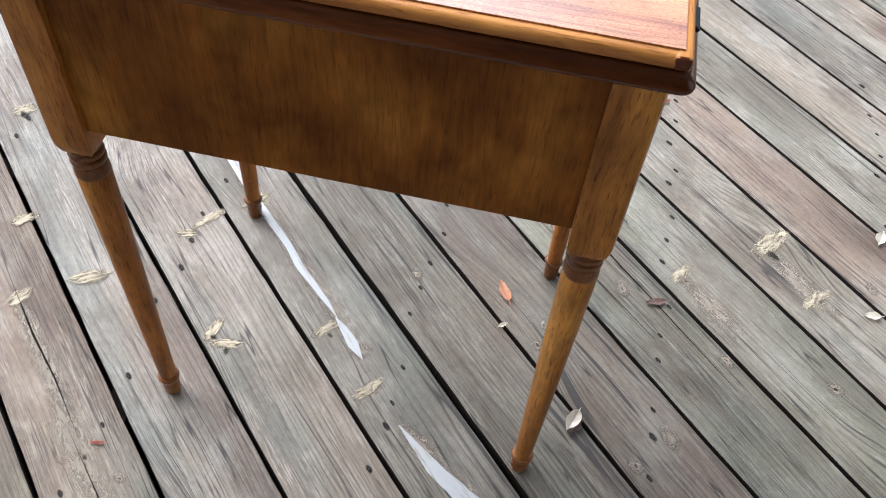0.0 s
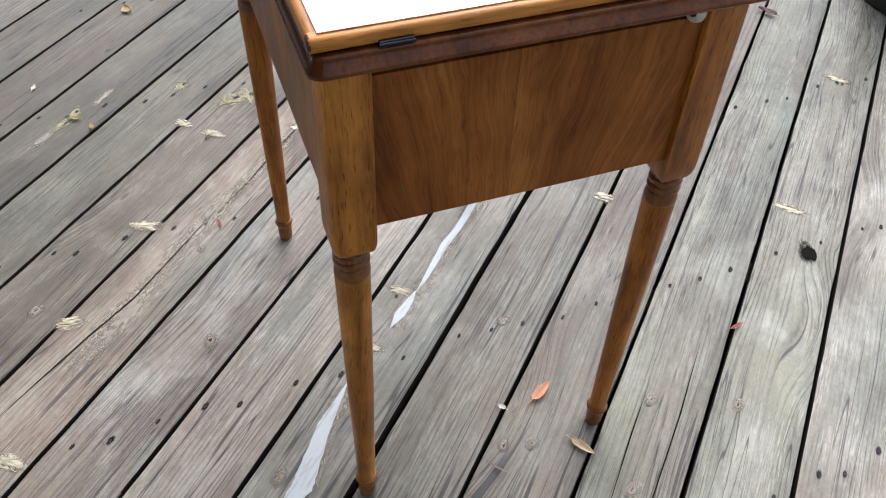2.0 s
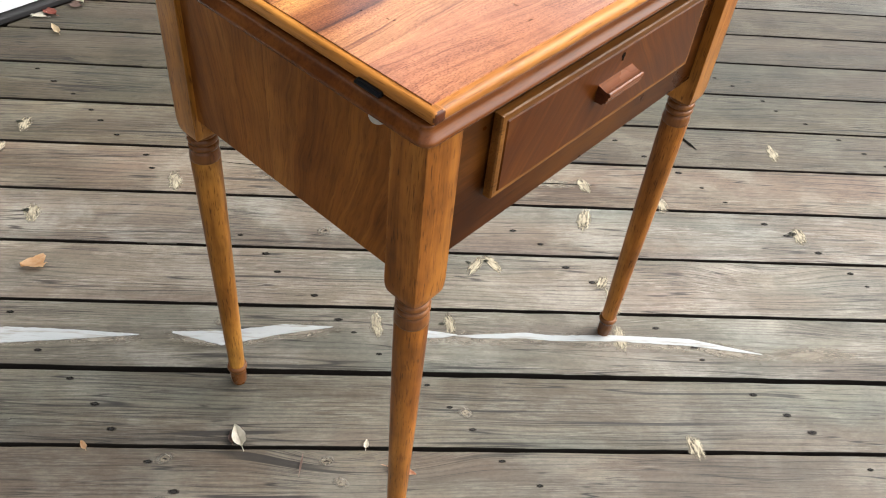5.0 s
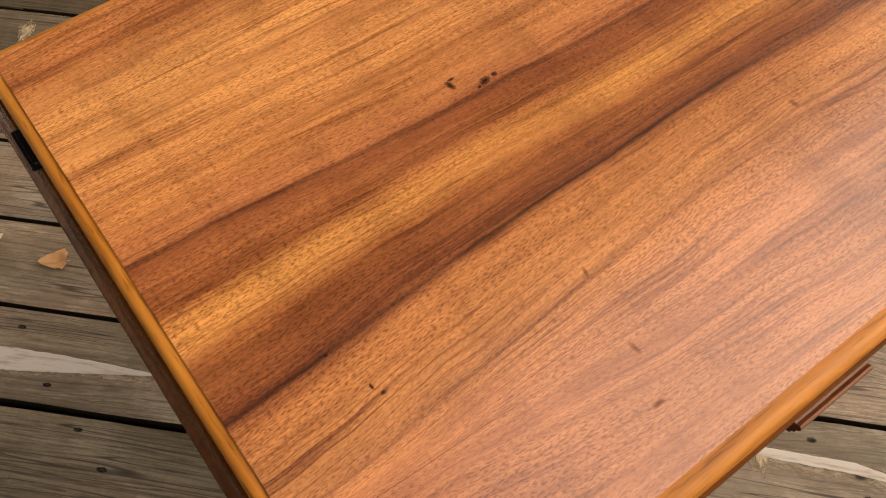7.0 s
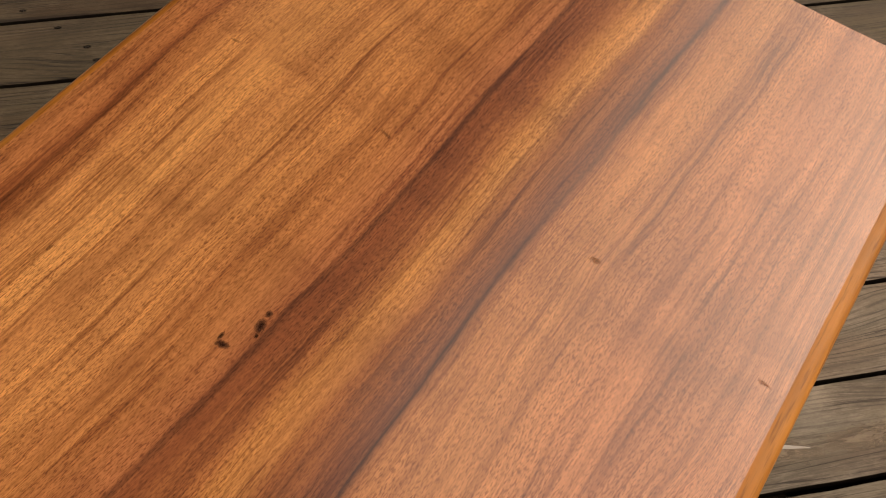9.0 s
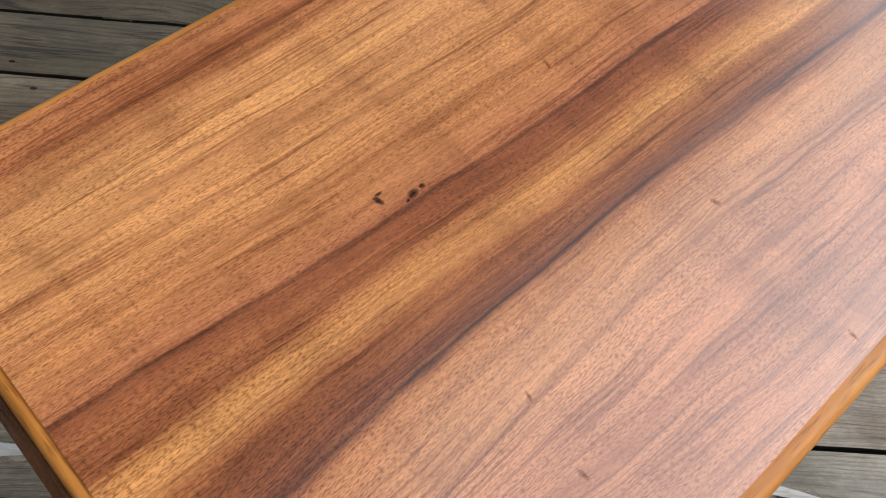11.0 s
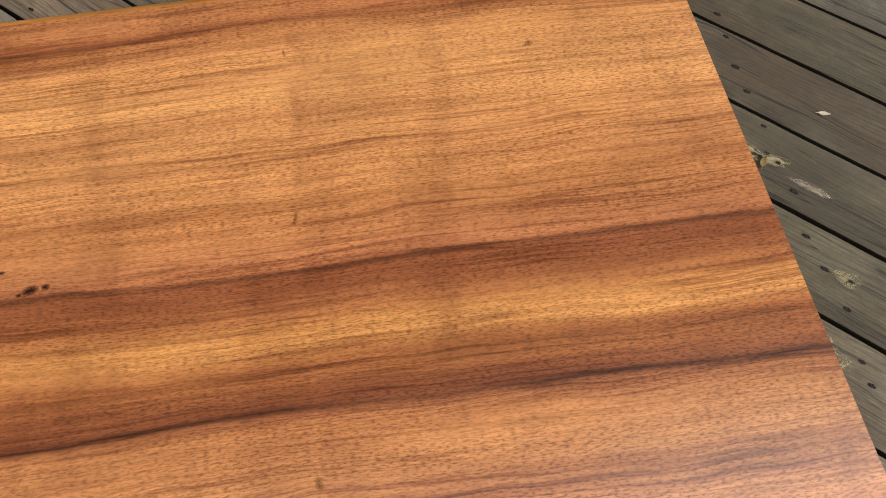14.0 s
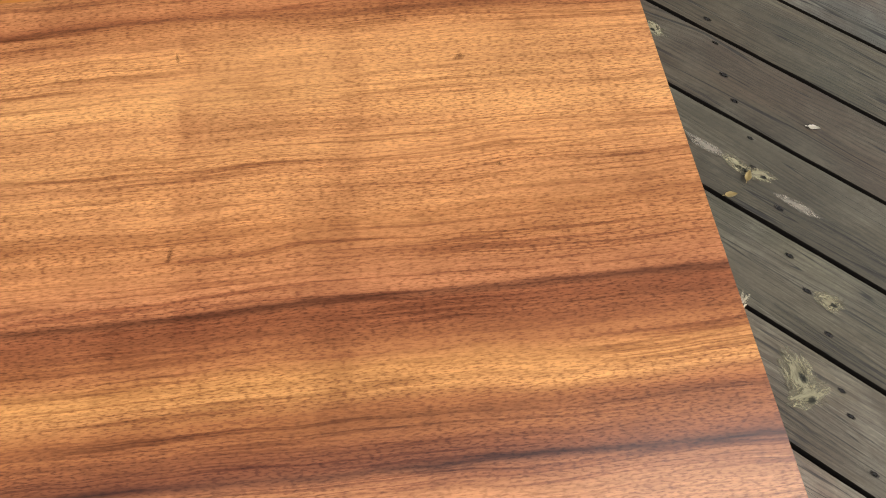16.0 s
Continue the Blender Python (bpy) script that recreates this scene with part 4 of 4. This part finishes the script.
leaf(0.854, 0.598, -20, LEAF_CREAM, "tiny white leaf scrap on deck boards", 0.020, 0.008, 0.4, 14)
leaf(-0.307, -0.009, 40, LEAF_BROWN, "thin brown stalk lying on deck boards", 0.034, 0.003, 0.3, 15)
leaf(0.041, 1.315, 80, LEAF_TAN, "dry tan leaf lying near the wall", 0.05, 0.016, 0.3, 16)
leaf(0.644, -1.136, 30, LEAF_BROWN, "curled brown leaf caught in a deck gap", 0.05, 0.022, 0.5, 17)
leaf(0.682, 0.490, 0, LEAF_YELLOW, "tiny ochre leaf scrap in a deck gap", 0.02, 0.010, 0.4, 18)
leaf(1.114, 0.378, 10, LEAF_YELLOW, "small yellow leaf lying on deck boards", 0.036, 0.024, 0.3, 19)
leaf(-0.439, 0.723, 20, LEAF_CREAM, "tiny white leaf scrap on deck boards", 0.018, 0.009, 0.6, 20)
leaf(-0.522, 0.243, 80, LEAF_PEACH, "tiny peach leaf scrap caught in a deck gap", 0.018, 0.008, 0.5, 21)
# planter added in place of a dark shape of unknown kind
pot = thing("planter", "dark round planter standing in for an unidentified dark shape", "planter", place=pose(0.595, -1.561, 0))
part("pot", turned([(0.135, 0.001), (0.145, 0.004), (0.150, 0.02), (0.172, 0.27), (0.184, 0.275), (0.186, 0.305), (0.180, 0.310), (0.172, 0.306), (0.168, 0.25)], 40), POT, pot, "", True, 50)
part("soil", turned([(0.160, 0.245), (0.166, 0.262), (0.10, 0.270), (0.02, 0.272)], 24), SOIL, pot, "dark potting soil")
rnd = random.Random(77)
for i in range(26):
    leaf(rnd.uniform(-0.35, 0.45), 1.400 - abs(rnd.gauss(0, 0.018)), rnd.uniform(0, 360), rnd.choice((LEAF_TAN, LEAF_BROWN, LEAF_RED, LEAF_CREAM, LEAF_BROWN)),
         "dry leaf litter swept against the wall", rnd.uniform(0.028, 0.06), rnd.uniform(0.012, 0.026), rnd.uniform(0.2, 0.5), 100 + i)

# ---- deck: boards laid at 45 degrees over joists ----
deck = thing("deck", "weathered grey wooden deck of diagonal boards", "deck", "structure")
PITCH, FIRST = 0.14498, 0.04970
TURN = pose(0, 0, 0, 0, 0, -45)
rnd = random.Random(5)
JOISTS = [-0.0715 + 0.407 * k for k in range(-7, 8)]


# board tints: own colours, with dimmer light painted into -2 and 4 up
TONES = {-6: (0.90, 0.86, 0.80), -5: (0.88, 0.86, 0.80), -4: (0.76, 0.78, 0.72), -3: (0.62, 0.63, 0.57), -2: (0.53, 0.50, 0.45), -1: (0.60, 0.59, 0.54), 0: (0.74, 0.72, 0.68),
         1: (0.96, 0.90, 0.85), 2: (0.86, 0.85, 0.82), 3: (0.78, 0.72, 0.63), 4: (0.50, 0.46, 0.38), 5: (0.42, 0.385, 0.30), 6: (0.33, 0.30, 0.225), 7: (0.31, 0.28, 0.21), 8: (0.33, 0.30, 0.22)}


def board_mesh(x0, x1, lo, hi, slant0, slant1, fine, seed):
    """One board along local x, with rounded, slightly wavy edges; the slants cut its two ends at 45 degrees."""
    r = random.Random(seed)
    n = max(3, int((x1 - x0) / (0.055 if fine else 0.3)))
    cup = r.uniform(-0.0006, 0.0008)
    loops = []
    for i in range(n + 1):
        x = x0 + (x1 - x0) * i / n
        a, b, z = lo + r.uniform(-0.0009, 0.0007), hi + r.uniform(-0.0007, 0.0009), 0.0004 * math.sin(x * 5.1 + seed) - 0.0002 + r.uniform(-0.0001, 0.0001)
        m = (a + b) / 2
        row = [(a, z - 0.030), (a, z - 0.0045), (a + 0.0010, z - 0.0018), (a + 0.0040, z - 0.0002), (m, z + cup), (b - 0.0040, z - 0.0002), (b - 0.0010, z - 0.0018), (b, z - 0.0045), (b, z - 0.030)]
        skew = slant0 * (1 - i / n) ** 6 + slant1 * (i / n) ** 6
        loops.append([(x + skew * (y - lo), y, zz) for y, zz in row])
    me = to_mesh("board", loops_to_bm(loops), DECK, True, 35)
    # near-black side faces stand in for the shade down between the boards
    me.materials.append(GAP_SHADE)
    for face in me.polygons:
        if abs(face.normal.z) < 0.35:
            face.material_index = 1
    return me


GAPS = {0: 0.0092, -1: 0.0058, 1: 0.0064, 2: 0.0054, -2: 0.0054, -3: 0.0060}
boards = []
LOW, HIGH, X_END, Y_END = -34, 23, 3.1, 3.6
lines = [-(FIRST - k * PITCH) for k in range(LOW, HIGH + 1)]
for k in range(LOW, HIGH):
    lo = lines[k - LOW] + GAPS.get(k, 0.0060) / 2
    hi = lines[k - LOW + 1] - GAPS.get(k + 1, 0.0060) / 2
    # in the turned frame y = (x + y) / sqrt 2 and the wall cuts the boards at their near (-x) end
    cut, west = lo - math.sqrt(2) * 1.406, -math.sqrt(2) * X_END - lo
    south, east = lo + math.sqrt(2) * Y_END, math.sqrt(2) * X_END - lo
    x0, slant0 = (cut, 1.0) if cut > west else (west, -1.0)
    x1, slant1 = (south, 1.0) if south < east else (east, -1.0)
    if x1 - x0 < 0.12:
        continue
    joint = rnd.uniform(0.9, 2.6) * rnd.choice((-1, 1, 1))
    if abs(k) < 9:
        joint = 2.6
    mitre = math.sqrt(2) * -0.482 - lo
    spans = [(x0, joint - 0.0015), (joint + 0.0015, x1)] if x0 + 0.5 < joint < x1 - 0.5 else [(x0, x1)]
    if k == 2:
        spans = [(x0, mitre - 0.0022), (mitre + 0.0022, x1)]
    for j, (a, b) in enumerate(spans):
        cut0, cut1 = (-1.0, -1.0) if k == 2 else (0.0, 0.0)
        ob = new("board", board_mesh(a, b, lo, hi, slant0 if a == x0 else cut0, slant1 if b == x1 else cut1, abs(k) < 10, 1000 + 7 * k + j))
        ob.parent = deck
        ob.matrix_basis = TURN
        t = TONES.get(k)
        # boards past 8 are dimmed in their colour as well
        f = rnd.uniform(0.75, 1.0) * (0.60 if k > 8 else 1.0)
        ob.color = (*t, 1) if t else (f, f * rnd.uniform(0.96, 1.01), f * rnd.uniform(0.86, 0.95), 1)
        boards.append((ob, a, b, lo, hi))
for x in JOISTS:
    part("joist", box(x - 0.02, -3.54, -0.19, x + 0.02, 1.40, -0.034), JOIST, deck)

# nail heads, sunk, three a board over each joist
nail = to_mesh("nail", blob(0.0078, 0.0050, 0.0003, 8, 14), RUST)
for ob, a, b, lo, hi in boards:
    for jx in JOISTS:
        for f in (0.20, 0.52, 0.83):
            y = lo + (hi - lo) * (f + rnd.uniform(-0.07, 0.07))
            wx = jx + rnd.uniform(-0.010, 0.010)
            u = math.sqrt(2) * wx - y
            if a + 0.02 < u < b - 0.02 and math.hypot(wx, y * math.sqrt(2) - wx) < 1.25:
                head = new("nail", nail)
                head.parent = ob
                s = rnd.uniform(0.7, 1.15)
                head.matrix_basis = pose(u, y, 0.0006) @ Matrix.Diagonal((s * 1.1, s * 0.95, 1, 1))


def board_at(x, y):
    u, v = (x - y) / math.sqrt(2), (x + y) / math.sqrt(2)
    for ob, a, b, lo, hi in boards:
        if a <= u <= b and lo <= v <= hi:
            return ob, u, v
    return deck, u, v


# pale torn knots: place, half sizes, turn
KNOTS = [(0.060, 0.018, 0.030, 0.010, 8), (0.351, -0.109, 0.018, 0.012, -30), (0.325, -0.152, 0.030, 0.011, 12), (0.234, 0.067, 0.026, 0.011, 35), (-0.502, -0.244, 0.026, 0.014, 10),
         (0.165, -0.427, 0.022, 0.014, 5), (0.207, 0.087, 0.027, 0.011, -30), (0.357, 0.42, 0.032, 0.016, 20), (0.26, -0.215, 0.03, 0.014, 0), (-0.656, -0.351, 0.05, 0.022, 5),
         (-0.736, -0.246, 0.034, 0.014, 0), (-0.234, 1.109, 0.026, 0.016, 0),
         (-0.236, -1.112, 0.026, 0.016, 0), (0.629, -0.067, 0.024, 0.014, 0), (0.554, 0.082, 0.028, 0.016, 20), (0.583, 0.257, 0.03, 0.014, 10), (0.639, 0.311, 0.022, 0.012, 0),
         (0.468, 0.019, 0.032, 0.016, -20), (0.765, -0.319, 0.026, 0.016, 0), (0.023, -0.761, 0.03, 0.014, 0), (0.165, 0.563, 0.026, 0.016, 40), 
         (-0.195, 1.023, 0.026, 0.014, 0), (-0.275, 0.982, 0.02, 0.012, 0), (-0.603, 0.595, 0.026, 0.016, 0), (-0.321, 0.762, 0.028, 0.014, 10), (0.982, -0.145, 0.03, 0.014, 0),
         (-0.068, 0.662, 0.03, 0.015, 10), (0.348, -1.133, 0.034, 0.014, 0), (-0.031, 0.112, 0.026, 0.012, 5)]
for i, (x, y, rx, ry, turn) in enumerate(KNOTS):
    ob, u, v = board_at(x, y)
    # branch knots lie across the board
    kn = part("knot", blob(rx * 1.25, ry * 1.15, 0.0006, 300 + i, 20), KNOT, ob, "pale splintered knot")
    kn.matrix_basis = pose(u, v, 0.0007, 0, 0, 90 + turn)
    if i % 3 == 0:
        core = part("knot_heart", blob(ry * 0.75, ry * 0.40, 0.0005, 800 + i, 18), HEART, ob, "dark heart of a knot")
        core.matrix_basis = pose(u - rx * 0.5, v + ry * 0.4, 0.0016, 0, 0, turn)

# knots grown over with yellow lichen: place, half sizes, turn
LICHENS = [(0.714, 0.541, 0.030, 0.013, -10), (0.740, 0.522, 0.022, 0.012, 20), (0.687, 0.199, 0.034, 0.020, -35), (0.690, 0.166, 0.030, 0.018, 60), (0.771, 0.296, 0.022, 0.014, 10), (0.646, 0.844, 0.026, 0.014, 0)]
for i, (x, y, rx, ry, turn) in enumerate(LICHENS):
    ob, u, v = board_at(x, y)
    kn = part("lichen_patch", blob(rx * 1.3, ry * 1.2, 0.0006, 340 + i, 20), LICHEN, ob, "yellowish lichen on a torn knot")
    kn.matrix_basis = pose(u, v, 0.0007, 0, 0, turn)
    core = part("knot_heart", blob(ry * 0.5, ry * 0.32, 0.0005, 840 + i, 18), HEART, ob, "dark heart of a knot")
    core.matrix_basis = pose(u + rx * 0.3, v - ry * 0.2, 0.0016, 0, 0, turn)
# a wedge-shaped split across one board
ob, u, v = board_at(0.862, 0.012)
part("split", blob(0.030, 0.0045, 0.0004, 77, 16), HOLE, ob, "dark wedge-shaped split").matrix_basis = pose(u, v, 0.0010, 0, 0, -58)

# round knots: place and radius
EYES = [(-0.406, -0.184, 0.016), (-0.276, -0.287, 0.013), (-0.33, -0.414, 0.014), (-0.511, -0.226, 0.018), (0.056, 0.35, 0.015),
         (-0.286, -0.076, 0.013), (0.211, 0.614, 0.015), (-0.221, 0.297, 0.015), (-0.277, -0.033, 0.011), (-0.449, 0.142, 0.014),
         (-0.057, -0.123, 0.012), (-0.496, 0.082, 0.019), (-0.582, -0.08, 0.014), (-0.756, -0.07, 0.014), (0.27, 0.33, 0.011),
         (-0.836, -0.296, 0.014), (-0.541, 0.549, 0.026), (-0.606, 0.645, 0.016)]
for i, (x, y, r) in enumerate(EYES):
    ob, u, v = board_at(x, y)
    eye = part("round_knot", blob(r * 1.3, r * 0.92, 0.0006, 600 + i, 22), EYE if i < 16 else PALE_EYE, ob, "round knot with a dark heart")
    eye.matrix_basis = pose(u, v, 0.0008 if i < 16 else 0.0018, 0, 0, 10 * (i % 5) - 20)
ob, u, v = board_at(-0.087, -0.721)
kn = part("knot", blob(0.036, 0.020, 0.0005, 391, 14), HEART, ob, "dark knot with a torn edge")
kn.matrix_basis = pose(u, v, 0.0007, 0, 0, 15)
kn = part("knot_hole", blob(0.021, 0.013, 0.0005, 390, 12), HOLE, ob, "open dark knot hole")
kn.matrix_basis = pose(u, v - 0.004, 0.0024, 0, 0, 20)


def sliver(points, seed):
    """A long uneven patch of paint along a board: rows of x, y and half width."""
    r = random.Random(seed)
    fine = []
    for (xa, ya, wa), (xb, yb, wb) in zip(points, points[1:]):
        for i in range(16):
            f = i / 16
            fine.append((xa + (xb - xa) * f, ya + (yb - ya) * f, wa + (wb - wa) * f))
    fine.append(points[-1])
    bm = bmesh.new()
    rows = []
    for x, y, w in fine:
        u, v = (x - y) / math.sqrt(2), (x + y) / math.sqrt(2)
        up, dn = w * r.uniform(0.94, 1.06), w * r.uniform(0.94, 1.06)
        rows.append([bm.verts.new((u, v - dn, 0.0)), bm.verts.new((u, v - dn * 0.9, 0.0004)), bm.verts.new((u, v + up * 0.9, 0.0004)), bm.verts.new((u, v + up, 0.0))])
    for a, b in zip(rows, rows[1:]):
        for j in range(3):
            bm.faces.new((a[j], a[j + 1], b[j + 1], b[j]))
    return bm


STREAKS = [[(-0.01, 0.062, 0.001), (0.012, 0.038, 0.009), (0.036, 0.012, 0.006), (0.053, -0.004, 0.001)],
           [(0.051, -0.005, 0.001), (0.076, -0.03, 0.004), (0.142, -0.09, 0.007), (0.173, -0.127, 0.006), (0.259, -0.209, 0.007), (0.349, -0.307, 0.008), (0.422, -0.414, 0.001)],
           [(-0.299, 0.337, 0.002), (-0.245, 0.268, 0.016), (-0.159, 0.214, 0.011), (-0.093, 0.159, 0.001)],
           [(-0.572, 0.588, 0.010), (-0.514, 0.532, 0.018), (-0.428, 0.452, 0.011), (-0.343, 0.371, 0.001)],
           [(-0.721, 0.703, 0.004), (-0.652, 0.653, 0.016), (-0.603, 0.6, 0.006)]]
for i, pts in enumerate(STREAKS):
    ob, u, v = board_at(*pts[len(pts) // 2][:2])
    mid = sum((x + y) / math.sqrt(2) for x, y, w in pts) / len(pts)
    for (xa, ya, wa), (xb, yb, wb) in zip(pts, pts[1:]):
        ua, ub = (xa - ya) / math.sqrt(2), (xb - yb) / math.sqrt(2)
        patch = part("bare_streak", blob(abs(ub - ua) * 0.72, 0.020, 0.0003, 700 + i, 20), BARE, ob, "bare straw-coloured fibres beside the paint")
        patch.matrix_basis = pose((ua + ub) / 2, (xa + ya + xb + yb) / 2 / math.sqrt(2) - 0.006, 0.0005, 0, 0, math.degrees(math.atan2((xb + yb) - (xa + ya), (xb - yb) - (xa - ya))))
    part("paint_streak", sliver(pts, 500 + i), FILLER, ob, "streak of chalky white paint").matrix_basis = pose(0, 0, 0.0012)

# bare fibres and a drying crack along boards: two ends, half width
BARES = [(0.557, 0.086, 0.351, 0.289, 0.022), (-0.5, -0.245, -0.606, -0.137, 0.026), (0.428, 0.223, 0.24, 0.402, 0.034), (0.25, 0.395, 0.066, 0.57, 0.036), (0.426, -0.417, 0.549, -0.539, 0.02),
         (-0.657, -0.341, -0.76, -0.221, 0.024), (0.752, 0.488, 0.806, 0.435, 0.010), (0.700, 0.560, 0.640, 0.615, 0.012)]
for i, (xa, ya, xb, yb, w) in enumerate(BARES):
    ob, u, v = board_at((xa + xb) / 2, (ya + yb) / 2)
    patch = part("bare_streak", blob(math.hypot(xb - xa, yb - ya) * 0.6, w, 0.0003, 900 + i, 22), BARE, ob, "bare straw-coloured fibres along the board")
    patch.matrix_basis = pose(u, v, 0.0004, 0, 0, 0)
CRACKS = [[(0.569, 0.072, 0.0003), (0.499, 0.144, 0.0016), (0.43, 0.207, 0.0011), (0.351, 0.289, 0.0002)],
           [(0.38, 0.271, 0.0002), (0.26, 0.387, 0.001), (0.187, 0.459, 0.0014), (0.127, 0.538, 0.0016), (0.016, 0.672, 0.0002)],
           [(-0.244, -0.302, 0.0002), (-0.324, -0.224, 0.0011), (-0.465, -0.093, 0.0002)],
           [(-0.203, -0.421, 0.0002), (-0.313, -0.318, 0.0012), (-0.455, -0.175, 0.0009), (-0.601, -0.025, 0.0002)]]
for i, pts in enumerate(CRACKS):
    ob, u, v = board_at(*pts[1][:2])
    part("drying_crack", sliver(pts, 950 + i), HOLE, ob, "dark drying crack").matrix_basis = pose(0, 0, 0.0010)
